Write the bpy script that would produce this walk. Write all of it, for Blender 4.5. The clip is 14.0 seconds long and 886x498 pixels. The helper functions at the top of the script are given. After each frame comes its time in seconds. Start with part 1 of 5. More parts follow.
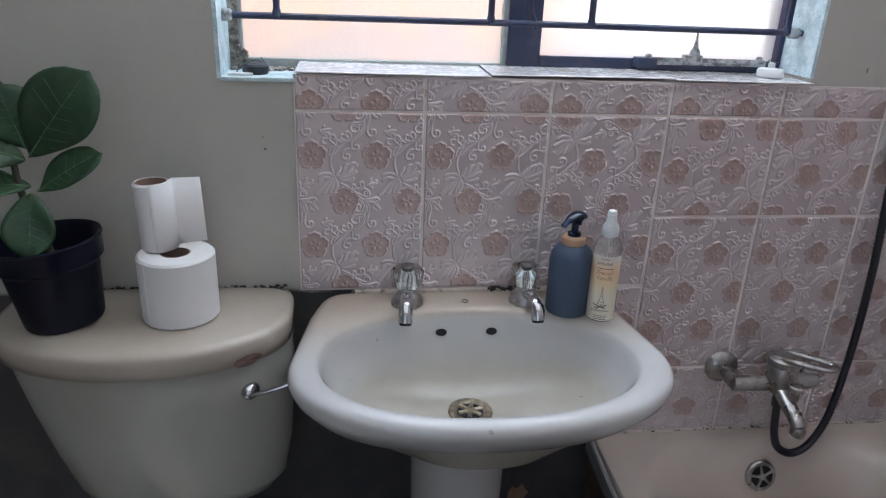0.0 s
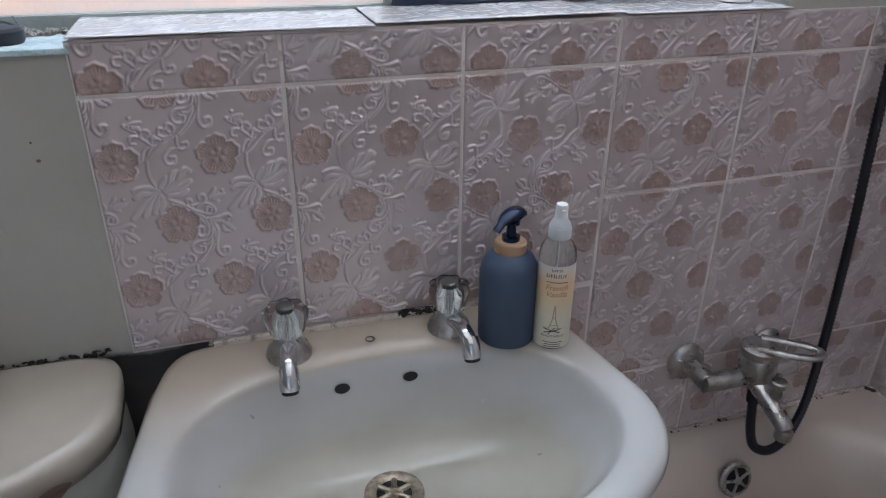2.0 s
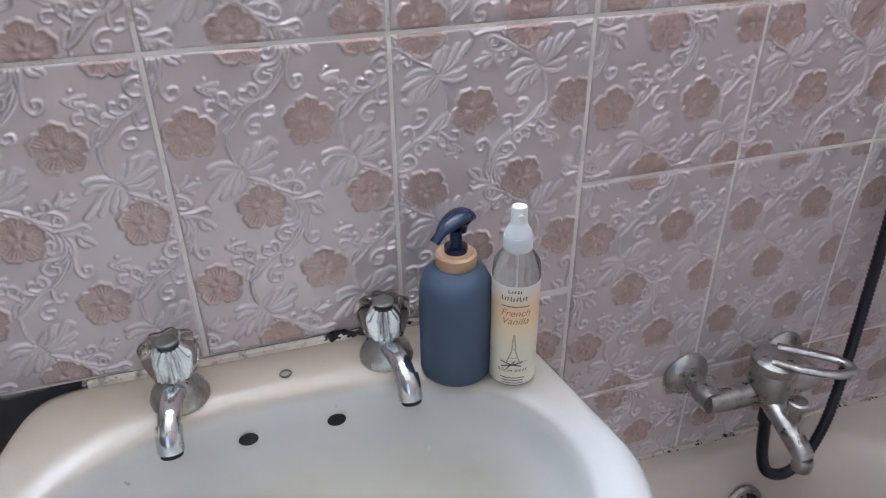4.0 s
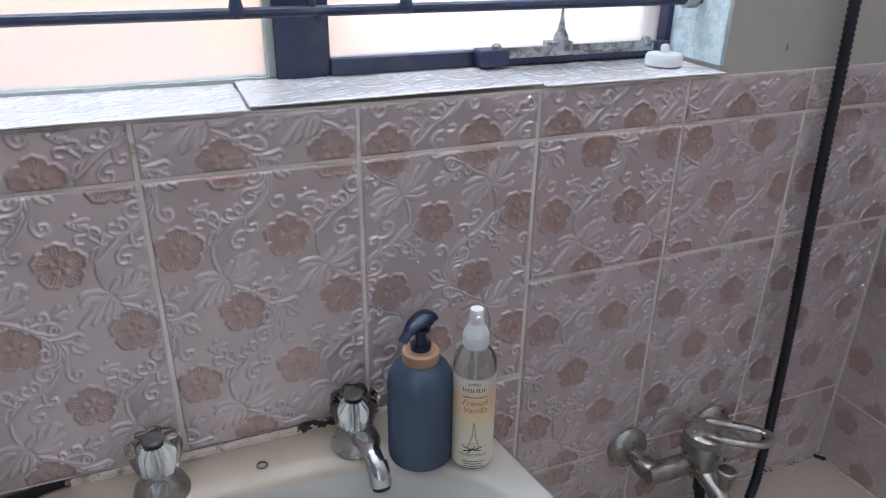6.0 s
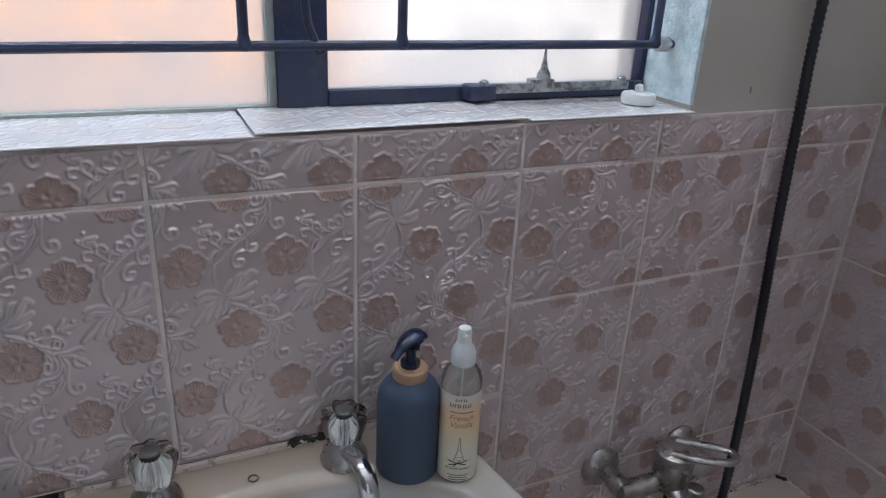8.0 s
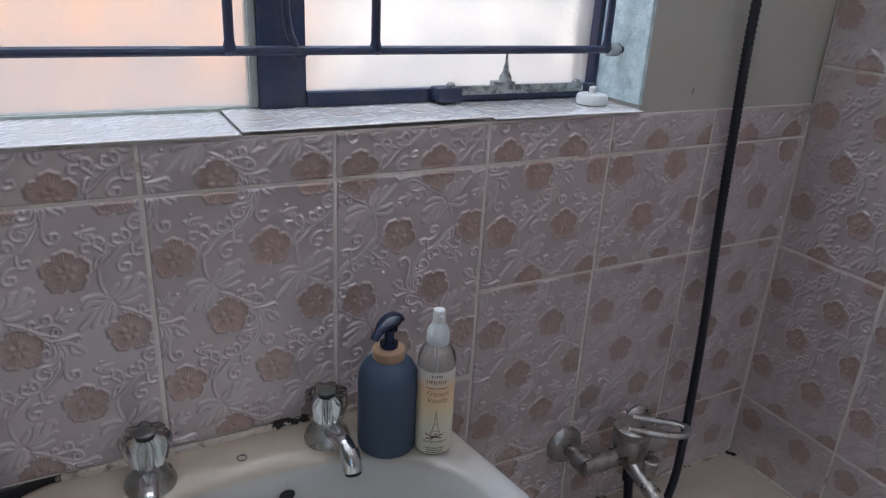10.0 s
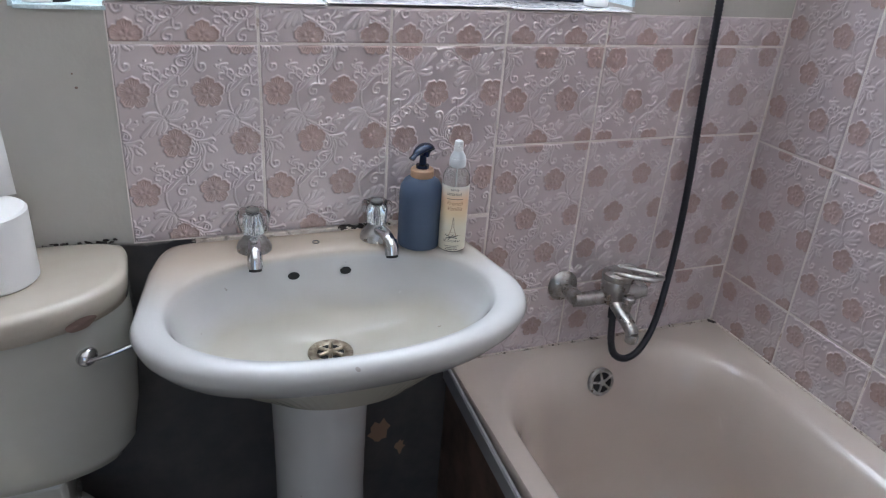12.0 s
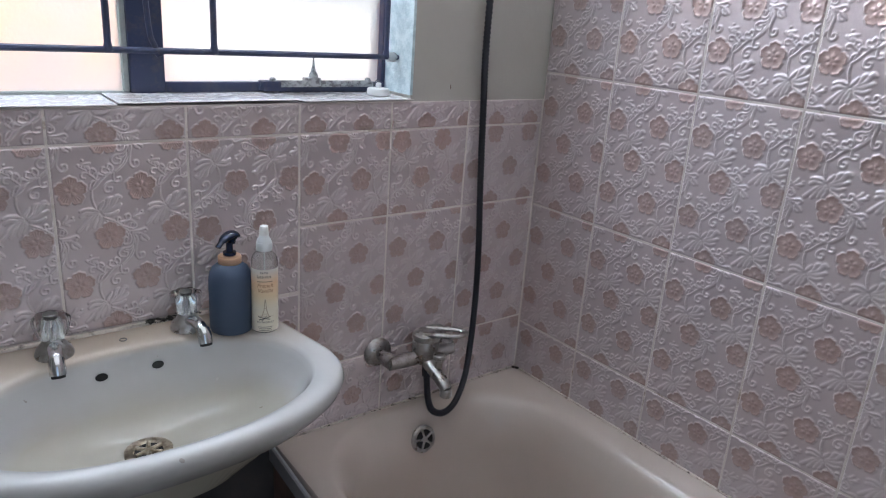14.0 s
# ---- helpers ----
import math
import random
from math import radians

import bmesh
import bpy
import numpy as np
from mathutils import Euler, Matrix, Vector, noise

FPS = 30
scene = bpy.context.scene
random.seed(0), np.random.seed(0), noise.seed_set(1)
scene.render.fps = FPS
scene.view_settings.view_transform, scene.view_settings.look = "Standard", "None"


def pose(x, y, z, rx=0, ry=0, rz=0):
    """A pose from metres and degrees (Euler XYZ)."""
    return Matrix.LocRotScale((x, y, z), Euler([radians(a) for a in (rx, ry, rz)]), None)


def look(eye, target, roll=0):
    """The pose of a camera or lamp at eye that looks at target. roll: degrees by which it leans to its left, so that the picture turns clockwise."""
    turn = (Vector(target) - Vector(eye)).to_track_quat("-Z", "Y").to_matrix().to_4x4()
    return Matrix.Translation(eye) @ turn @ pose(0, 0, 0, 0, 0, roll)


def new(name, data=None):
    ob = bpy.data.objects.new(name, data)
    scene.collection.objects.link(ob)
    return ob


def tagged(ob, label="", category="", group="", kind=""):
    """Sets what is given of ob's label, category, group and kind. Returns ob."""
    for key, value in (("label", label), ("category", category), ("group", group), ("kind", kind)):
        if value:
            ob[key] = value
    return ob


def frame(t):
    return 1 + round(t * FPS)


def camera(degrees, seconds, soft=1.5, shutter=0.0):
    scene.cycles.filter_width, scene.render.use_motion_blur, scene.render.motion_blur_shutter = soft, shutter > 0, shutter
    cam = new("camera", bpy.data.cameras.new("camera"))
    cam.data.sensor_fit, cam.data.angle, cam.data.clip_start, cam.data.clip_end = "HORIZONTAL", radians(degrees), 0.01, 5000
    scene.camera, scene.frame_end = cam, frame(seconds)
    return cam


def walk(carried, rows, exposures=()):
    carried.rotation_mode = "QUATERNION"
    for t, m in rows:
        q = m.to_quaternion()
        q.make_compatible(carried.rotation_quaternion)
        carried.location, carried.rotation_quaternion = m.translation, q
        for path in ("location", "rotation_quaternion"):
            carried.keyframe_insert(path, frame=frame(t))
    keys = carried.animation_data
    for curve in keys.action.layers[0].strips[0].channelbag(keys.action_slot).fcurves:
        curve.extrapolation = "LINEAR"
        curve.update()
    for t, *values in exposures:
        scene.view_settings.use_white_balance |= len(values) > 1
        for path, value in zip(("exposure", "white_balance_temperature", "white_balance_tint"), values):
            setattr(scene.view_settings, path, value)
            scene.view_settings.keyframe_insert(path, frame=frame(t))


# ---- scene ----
cam = camera(64.3, 14.0, 1.2)
PATH = [
    (0, (0.086, -1.089, 1.325), (0.341, 0.754, 0.592), 2.4),
    (0.5, (0.093, -1.052, 1.31), (0.397, 0.772, 0.549), 2.1),
    (1, (0.089, -0.926, 1.294), (0.534, 0.844, 0.477), 2.1),
    (1.5, (0.095, -0.838, 1.311), (0.636, 0.899, 0.481), 1.2),
    (2, (0.136, -0.755, 1.299), (0.681, 0.948, 0.403), 0.5),
    (2.2, (0.164, -0.731, 1.276), (0.718, 0.966, 0.373), 0.4),
    (4.3, (0.268, -0.591, 1.264), (0.748, 1.057, 0.238), -1.6),
    (4.5, (0.272, -0.59, 1.274), (0.74, 1.058, 0.242), -2.1),
    (5, (0.283, -0.593, 1.294), (0.8, 1.072, 0.314), -0.9),
    (5.5, (0.273, -0.614, 1.319), (0.925, 1.048, 0.416), -0.1),
    (6, (0.226, -0.641, 1.331), (0.915, 1.036, 0.488), 0.8),
    (6.5, (0.208, -0.651, 1.333), (0.97, 1.004, 0.508), 2.0),
    (7, (0.199, -0.658, 1.334), (0.974, 1.005, 0.536), 1.9),
    (7.5, (0.188, -0.658, 1.338), (0.952, 1.013, 0.548), 3.3),
    (7.7, (0.191, -0.662, 1.343), (0.959, 1.01, 0.56), 3.1),
    (9.8, (0.153, -0.699, 1.339), (1.055, 0.933, 0.615), 3.3),
    (10, (0.147, -0.719, 1.345), (1.039, 0.909, 0.602), 3.1),
    (10.5, (0.114, -0.761, 1.335), (1.051, 0.795, 0.497), 4.2),
    (11, (0.093, -0.813, 1.303), (1.008, 0.739, 0.436), 4.3),
    (11.5, (0.087, -0.955, 1.298), (0.853, 0.691, 0.458), 5.9),
    (12, (0.066, -1.072, 1.307), (0.761, 0.597, 0.451), 4.3),
    (12.5, (0.027, -1.139, 1.308), (0.891, 0.491, 0.534), 4.8),
    (13, (-0.027, -1.198, 1.304), (0.889, 0.405, 0.534), 3.7),
    (13.5, (-0.01, -1.178, 1.316), (1.041, 0.367, 0.605), 4.6),
    (14, (0.037, -1.137, 1.338), (1.215, 0.351, 0.707), 4.1),
]
EXPOSURES = [(0, -0.53, 5930, 10), (1, -0.6, 5930, 10), (2, -0.75, 5930, 10), (3.2, -0.35, 6020, 10), (4.5, 0.15, 5850, 10), (5, 0.15, 5900, 10), (5.5, -0.15, 6020, 10), (6, -0.45, 5930, 10), (6.5, -0.77, 5930, 10), (7.5, -0.92, 5930, 10), (10, -0.99, 5930, 10), (10.5, -0.99, 5930, 10), (11, -0.75, 5950, 10), (11.5, -0.45, 5950, 10), (12, -0.1, 5950, 10), (12.5, -0.03, 5950, 10), (13, -0.03, 5950, 10), (13.5, -0.25, 5950, 10), (14, -0.47, 5950, 10)]
walk(cam, [(t, look(eye, target, roll)) for t, eye, target, roll in PATH], EXPOSURES)

# ---- world, sun and lights ----
world = bpy.data.worlds.new("sky")
scene.world = world
world.use_nodes = True
wn = world.node_tree
sky = wn.nodes.new("ShaderNodeTexSky")
sky.sky_type, sky.sun_disc = "NISHITA", False
sky.sun_elevation, sky.sun_rotation = radians(58), radians(200)
wn.nodes["Background"].inputs["Strength"].default_value = 0.15
wn.links.new(sky.outputs["Color"], wn.nodes["Background"].inputs["Color"])
sun = new("sun", bpy.data.lights.new("sun", "SUN"))
sun.data.energy, sun.data.angle, sun.data.color = 5.0, radians(0.5), (1.0, 0.95, 0.87)
sun.matrix_world = look((0.6, -3.5, 8.0), (-0.6, 3.0, 0.9))


def area(name, eye, target, sx, sy, power, color):
    ob = new(name, bpy.data.lights.new(name, "AREA"))
    ob.data.shape, ob.data.size, ob.data.size_y, ob.data.energy, ob.data.color = "RECTANGLE", sx, sy, power, color
    ob.matrix_world = look(eye, target)
    return ob


WINDOW_POWER = 10.5
area("window_skylight", (0.36, 0.17, 1.75), (0.36, -0.6, 1.25), 0.9, 0.5, WINDOW_POWER, (0.85, 0.92, 1.0))
# added lamp behind the panes, aimed up to brighten the ceiling
area("ceiling_fill", (0.36, 0.2, 1.8), (0.36, -0.25, 2.5), 0.9, 0.4, 96.0, (0.93, 0.95, 1.0))
# added weak fill lamp at the south, outside the unseen doorway
ROOM_FILL_POWER = 0.5
area("room_fill", (-0.25, -2.05, 1.25), (-0.25, 0.0, 1.0), 0.7, 1.6, ROOM_FILL_POWER, (0.97, 0.96, 1.0))
scene.view_settings.exposure = 0.0


# ---- materials ----
def rgb(c):
    return (c[0], c[1], c[2], 1.0)


class Mat:
    """A principled material with a small set of node shorthands."""

    def __init__(self, name, color=(0.5, 0.5, 0.5), rough=0.5, metal=0.0):
        self.m = bpy.data.materials.new(name)
        self.m.use_nodes = True
        self.t = self.m.node_tree
        self.p = self.t.nodes["Principled BSDF"]
        self.p.inputs["Base Color"].default_value = rgb(color)
        self.p.inputs["Roughness"].default_value = rough
        self.p.inputs["Metallic"].default_value = metal
        self.coord = self.t.nodes.new("ShaderNodeTexCoord")

    def node(self, kind, **values):
        n = self.t.nodes.new(kind)
        for k, v in values.items():
            n.inputs[k.replace("_", " ")].default_value = v
        return n

    def link(self, a, b):
        self.t.links.new(a, b)

    def noise(self, scale, detail=4.0, rough=0.55, space="Object", stretch=None, distort=0.0):
        n = self.node("ShaderNodeTexNoise", Scale=scale, Detail=detail, Roughness=rough, Distortion=distort)
        src = self.coord.outputs[space]
        if stretch:
            mp = self.t.nodes.new("ShaderNodeMapping")
            mp.inputs["Scale"].default_value = stretch
            self.link(src, mp.inputs["Vector"])
            src = mp.outputs["Vector"]
        self.link(src, n.inputs["Vector"])
        return n.outputs["Fac"]

    def ramp(self, fac, stops):
        n = self.t.nodes.new("ShaderNodeValToRGB")
        el = n.color_ramp.elements
        while len(el) < len(stops):
            el.new(0.5)
        for e, (pos, c) in zip(el, stops):
            e.position, e.color = pos, rgb(c if isinstance(c, tuple) else (c, c, c))
        self.link(fac, n.inputs["Fac"])
        return n.outputs["Color"]

    def mix(self, fac, a, b, mode="MIX"):
        n = self.t.nodes.new("ShaderNodeMix")
        n.data_type, n.blend_type = "RGBA", mode
        for v, slot in ((fac, 0), (a, 6), (b, 7)):
            if isinstance(v, (int, float)):
                n.inputs[slot].default_value = v
            elif isinstance(v, tuple):
                n.inputs[slot].default_value = rgb(v)
            else:
                self.link(v, n.inputs[slot])
        return n.outputs[2]

    def math(self, op, a, b=0.0):
        n = self.t.nodes.new("ShaderNodeMath")
        n.operation = op
        for v, slot in ((a, 0), (b, 1)):
            if isinstance(v, (int, float)):
                n.inputs[slot].default_value = v
            else:
                self.link(v, n.inputs[slot])
        return n.outputs[0]

    def axis(self, which, space="Object"):
        n = self.t.nodes.new("ShaderNodeSeparateXYZ")
        self.link(self.coord.outputs[space], n.inputs[0])
        return n.outputs[which]

    def color(self, s):
        self.link(s, self.p.inputs["Base Color"])
        return self

    def rough(self, s):
        self.link(s, self.p.inputs["Roughness"])
        return self

    def bump(self, height, strength=0.3, distance=0.002):
        n = self.node("ShaderNodeBump", Strength=strength, Distance=distance)
        self.link(height, n.inputs["Height"])
        self.link(n.outputs["Normal"], self.p.inputs["Normal"])
        return self


def make_glaze(name, light, dark, flower, pearl=0.0, rough=0.24):
    """Pearly moulded glaze; the pigment sits on the moulded flowers, the ridges are mixed paler."""
    k = Mat(name, light, 0.3, pearl)
    info = k.t.nodes.new("ShaderNodeObjectInfo")
    masks = []
    for which in ("pigment", "ridge"):
        at = k.t.nodes.new("ShaderNodeAttribute")
        at.attribute_name = which
        masks.append(at.outputs["Fac"])
    cloud = k.noise(9, 2, 0.5, "Object")
    fine = k.noise(420, 3, 0.7, "Object")
    col = k.mix(k.ramp(cloud, [(0.2, 0.0), (0.8, 1.0)]), light, dark)
    col = k.mix(k.math("MULTIPLY", info.outputs["Random"], 0.35), col, (light[0] * 0.88, light[1] * 0.8, light[2] * 0.76))
    col = k.mix(k.math("MULTIPLY", masks[1], 0.55), col, (min(0.9, light[0] * 1.16), min(0.9, light[1] * 1.2), min(0.9, light[2] * 1.16)))
    tint = k.mix(k.ramp(fine, [(0.38, 0.0), (0.62, 1.0)]), flower, (flower[0] * 0.85, flower[1] * 0.8, flower[2] * 0.76))
    tint = k.mix(k.math("MULTIPLY", info.outputs["Random"], 0.5), tint, (flower[0] * 1.04, flower[1] * 0.9, flower[2] * 0.78))
    strength = k.ramp(k.noise(45, 3, 0.6), [(0.2, 0.6), (0.8, 0.95)])
    k.color(k.mix(k.math("MULTIPLY", masks[0], strength), col, tint))
    k.rough(k.ramp(k.noise(8, 2, 0.5), [(0.1, rough), (0.9, rough + 0.1)]))
    k.p.inputs["Specular IOR Level"].default_value = 0.6
    k.p.inputs["Coat Weight"].default_value = 0.6
    k.p.inputs["Coat Roughness"].default_value = 0.15
    return k.m


M_TILE = make_glaze("glazed_tile", (0.61, 0.535, 0.555), (0.56, 0.485, 0.495), (0.455, 0.335, 0.31), 0.35, 0.28)

k = Mat("grout", (0.6, 0.52, 0.47), 0.8)
k.color(k.mix(k.ramp(k.noise(11, 6, 0.75), [(0.58, 0.0), (0.72, 1.0)]), (0.76, 0.70, 0.66), (0.34, 0.23, 0.16)))
k.bump(k.noise(300, 3), 0.4, 0.001)
M_GROUT = k.m

k = Mat("cream_wall_paint", (0.62, 0.6, 0.55), 0.6)
stain = k.ramp(k.noise(3.2, 5, 0.6), [(0.35, 0.0), (0.75, 1.0)])
cream = k.mix(stain, (0.49, 0.47, 0.43), (0.43, 0.41, 0.37))
charcoal = k.mix(k.ramp(k.noise(9, 5, 0.65), [(0.4, 0.0), (0.7, 1.0)]), (0.052, 0.05, 0.052), (0.085, 0.075, 0.07))
edge = k.math("ADD", k.axis(2), k.math("MULTIPLY", k.noise(25, 4), 0.02))
k.color(k.mix(k.ramp(edge, [(0.826, 0.0), (0.83, 1.0)]), charcoal, cream))
k.bump(k.math("ADD", k.noise(18, 4, 0.5), k.math("MULTIPLY", k.noise(180, 4), 0.25)), 0.25, 0.004)
M_WALL = k.m

k = Mat("rough_reveal_plaster", (0.55, 0.66, 0.68), 0.8)
k.color(k.mix(k.ramp(k.noise(40, 5, 0.7), [(0.42, 0.0), (0.6, 1.0)]), (0.70, 0.81, 0.84), (0.50, 0.63, 0.67)))
k.bump(k.math("ADD", k.noise(55, 5, 0.65), k.math("MULTIPLY", k.noise(240, 3), 0.3)), 0.8, 0.006)
M_REVEAL = k.m

k = Mat("dirty_frame_corner", (0.16, 0.14, 0.12), 0.85)
k.color(k.mix(k.ramp(k.noise(90, 5, 0.7), [(0.42, 0.0), (0.6, 1.0)]), (0.12, 0.10, 0.085), (0.42, 0.40, 0.36)))
k.bump(k.noise(160, 5), 0.8, 0.003)
M_DIRT = k.m


def make_ceramic(name, base, stained, rough=0.12, scale=5.0):
    k = Mat(name, base, rough)
    m = k.ramp(k.noise(scale, 4, 0.55), [(0.38, 0.0), (0.7, 1.0)])
    k.color(k.mix(m, base, stained))
    k.rough(k.ramp(k.noise(22, 4, 0.6), [(0.3, rough), (0.8, rough + 0.14)]))
    k.p.inputs["Coat Weight"].default_value = 0.3
    k.p.inputs["Coat Roughness"].default_value = 0.08
    return k


def make_basin():
    """White glaze outside, yellower in the bowl and browned on the back ledge."""
    k = make_ceramic("basin_ceramic", (0.66, 0.66, 0.65), (0.60, 0.585, 0.56), 0.15)
    soft = k.noise(9, 4)
    white = k.mix(k.ramp(k.noise(6, 3), [(0.3, 0.0), (0.7, 1.0)]), (0.52, 0.52, 0.515), (0.475, 0.465, 0.45))
    ex = k.math("POWER", k.math("ABSOLUTE", k.math("DIVIDE", k.math("SUBTRACT", k.axis(0), 0.267), 0.226)), 2.2)
    ey = k.math("POWER", k.math("ABSOLUTE", k.math("DIVIDE", k.math("ADD", k.axis(1), 0.219), 0.146)), 2.2)
    bowl = k.ramp(k.math("ADD", k.math("ADD", ex, ey), k.math("MULTIPLY", soft, 0.3)), [(0.8, 1.0), (1.0, 0.0)])
    bowl_tone = k.mix(k.ramp(k.noise(7, 3), [(0.3, 0.0), (0.7, 1.0)]), (0.485, 0.465, 0.405), (0.43, 0.405, 0.34))
    upper = k.ramp(k.axis(2), [(0.68, 0.0), (0.684, 1.0)])
    col = k.mix(k.math("MULTIPLY", bowl, upper), white, bowl_tone)
    deck = k.ramp(k.math("ADD", k.math("ADD", k.axis(1), 0.5), k.math("MULTIPLY", soft, 0.05)), [(0.32, 0.0), (0.45, 1.0)])
    top = k.ramp(k.axis(2), [(0.80, 0.0), (0.81, 1.0)])
    col = k.mix(k.math("MULTIPLY", k.math("MULTIPLY", deck, top), 0.95), col, (0.46, 0.385, 0.31))
    specks = k.ramp(k.noise(70, 2, 0.4), [(0.78, 0.0), (0.8, 1.0)])
    k.color(k.mix(k.math("MULTIPLY", specks, 0.5), col, (0.2, 0.15, 0.12)))
    return k.m


M_BASIN = make_basin()
M_CISTERN = make_ceramic("cistern_ceramic", (0.42, 0.41, 0.375), (0.385, 0.37, 0.325)).m
M_LID = make_ceramic("cistern_lid_ceramic", (0.45, 0.405, 0.345), (0.40, 0.345, 0.285)).m
k = make_ceramic("bath_enamel", (0.53, 0.46, 0.405), (0.49, 0.415, 0.36), 0.16, 2.0)
k.rough(k.ramp(k.noise(5, 3, 0.5), [(0.2, 0.14), (0.8, 0.22)]))
M_BATH = k.m
k = Mat("old_sealant", (0.5, 0.43, 0.37), 0.7)
k.color(k.mix(k.ramp(k.noise(45, 5, 0.7), [(0.5, 0.0), (0.68, 1.0)]), (0.56, 0.49, 0.43), (0.16, 0.12, 0.10)))
k.bump(k.noise(120, 4), 0.6, 0.002)
M_SEAL = k.m
k = Mat("bath_rim_grey", (0.3, 0.3, 0.31), 0.55)
k.color(k.mix(k.noise(12, 4), (0.26, 0.265, 0.28), (0.36, 0.35, 0.35)))
M_BATH_EDGE = k.m
M_CHIP = Mat("bare_brown_chip", (0.17, 0.11, 0.09), 0.7).m

k = Mat("stained_board", (0.2, 0.13, 0.09), 0.55)
grain = k.noise(9, 5, 0.6, "Object", (9.0, 1.2, 1.2))
k.color(k.mix(k.ramp(grain, [(0.35, 0.0), (0.65, 1.0)]), (0.10, 0.062, 0.045), (0.21, 0.135, 0.10)))
k.bump(grain, 0.2, 0.002)
M_BOARD = k.m

k = Mat("chrome", (0.62, 0.62, 0.63), 0.12, 1.0)
k.rough(k.ramp(k.noise(80, 4, 0.6), [(0.35, 0.07), (0.75, 0.32)]))
M_CHROME = k.m
k = Mat("tarnished_chrome", (0.42, 0.41, 0.40), 0.3, 1.0)
k.color(k.mix(k.ramp(k.noise(40, 5, 0.7), [(0.45, 0.0), (0.68, 1.0)]), (0.46, 0.45, 0.44), (0.26, 0.23, 0.20)))
k.rough(k.ramp(k.noise(60, 4, 0.6), [(0.3, 0.22), (0.75, 0.5)]))
M_TARNISH = k.m
M_SPINDLE = Mat("bright_ribbed_chrome", (0.86, 0.87, 0.88), 0.22, 1.0).m
k = Mat("stained_waste_metal", (0.30, 0.25, 0.19), 0.35, 0.8)
k.color(k.mix(k.ramp(k.noise(90, 4, 0.7), [(0.35, 0.0), (0.7, 1.0)]), (0.36, 0.31, 0.24), (0.17, 0.13, 0.09)))
M_BRONZE = k.m
M_DARK_METAL = Mat("dark_metal_cap", (0.16, 0.155, 0.15), 0.45, 0.7).m
M_BLACK = Mat("black_hole", (0.012, 0.012, 0.012), 0.8).m
M_RUBBER = Mat("black_rubber", (0.02, 0.022, 0.03), 0.45).m

k = Mat("black_hose", (0.017, 0.018, 0.026), 0.35)
M_HOSE = k.m

k = Mat("acrylic_clear", (0.93, 0.95, 0.95), 0.06)
k.p.inputs["Transmission Weight"].default_value = 1.0
k.p.inputs["IOR"].default_value = 1.18
M_ACRYLIC = k.m

k = Mat("navy_frame_paint", (0.022, 0.026, 0.055), 0.4)
k.color(k.mix(k.ramp(k.noise(35, 5, 0.7), [(0.5, 0.0), (0.72, 1.0)]), (0.026, 0.036, 0.085), (0.07, 0.068, 0.085)))
k.bump(k.noise(120, 4), 0.3, 0.001)
M_NAVY = k.m
k = Mat("old_putty", (0.34, 0.37, 0.35), 0.8)
k.color(k.mix(k.noise(60, 5), (0.26, 0.29, 0.27), (0.5, 0.52, 0.5)))
k.bump(k.noise(120, 4), 0.6, 0.002)
M_PUTTY = k.m
k = Mat("painted_stay_metal", (0.33, 0.35, 0.37), 0.4, 0.5)
k.color(k.mix(k.ramp(k.noise(70, 5, 0.7), [(0.45, 0.0), (0.6, 1.0)]), (0.45, 0.47, 0.48), (0.16, 0.16, 0.17)))
M_STAY = k.m


def make_pane():
    k = Mat("frosted_wet_glass", (0.95, 0.97, 0.97), 0.28)
    k.p.inputs["Transmission Weight"].default_value = 1.0
    k.p.inputs["IOR"].default_value = 1.3
    k.bump(k.noise(160, 4, 0.6), 0.5, 0.002)
    tr = k.t.nodes.new("ShaderNodeBsdfTranslucent")
    tr.inputs["Color"].default_value = (0.9, 0.92, 0.92, 1)
    mixer = k.t.nodes.new("ShaderNodeMixShader")
    frost = k.noise(10, 5, 0.65)
    low = k.ramp(k.axis(2), [(0.0, 1.0), (0.09, 0.0)])
    fac = k.ramp(k.math("ADD", frost, k.math("MULTIPLY", low, 0.25)), [(0.36, 0.08), (0.75, 0.5)])
    k.link(fac, mixer.inputs[0])
    k.link(k.p.outputs[0], mixer.inputs[1])
    k.link(tr.outputs[0], mixer.inputs[2])
    k.link(mixer.outputs[0], k.t.nodes["Material Output"].inputs["Surface"])
    return k.m


M_PANE = make_pane()

k = Mat("toilet_paper", (0.78, 0.765, 0.75), 0.95)
k.bump(k.noise(350, 3), 0.5, 0.0008)
M_PAPER = k.m
M_CARD = Mat("brown_cardboard", (0.24, 0.16, 0.125), 0.9).m
k = Mat("navy_plastic_pot", (0.004, 0.005, 0.015), 0.5)
k.p.inputs["Specular IOR Level"].default_value = 0.25
k.rough(k.ramp(k.noise(30, 4), [(0.3, 0.28), (0.8, 0.5)]))
M_POT = k.m
k = Mat("potting_soil", (0.03, 0.02, 0.014), 1.0)
k.bump(k.noise(90, 5), 1.0, 0.01)
M_SOIL = k.m
k = Mat("fig_leaf", (0.035, 0.085, 0.035), 0.38)
k.color(k.mix(k.ramp(k.noise(28, 4, 0.6), [(0.35, 0.0), (0.7, 1.0)]), (0.016, 0.046, 0.02), (0.032, 0.082, 0.03)))
k.bump(k.noise(60, 3), 0.3, 0.002)
M_LEAF = k.m
M_VEIN = Mat("leaf_vein", (0.075, 0.15, 0.07), 0.5).m
M_STEM = Mat("woody_stem", (0.05, 0.05, 0.032), 0.8).m

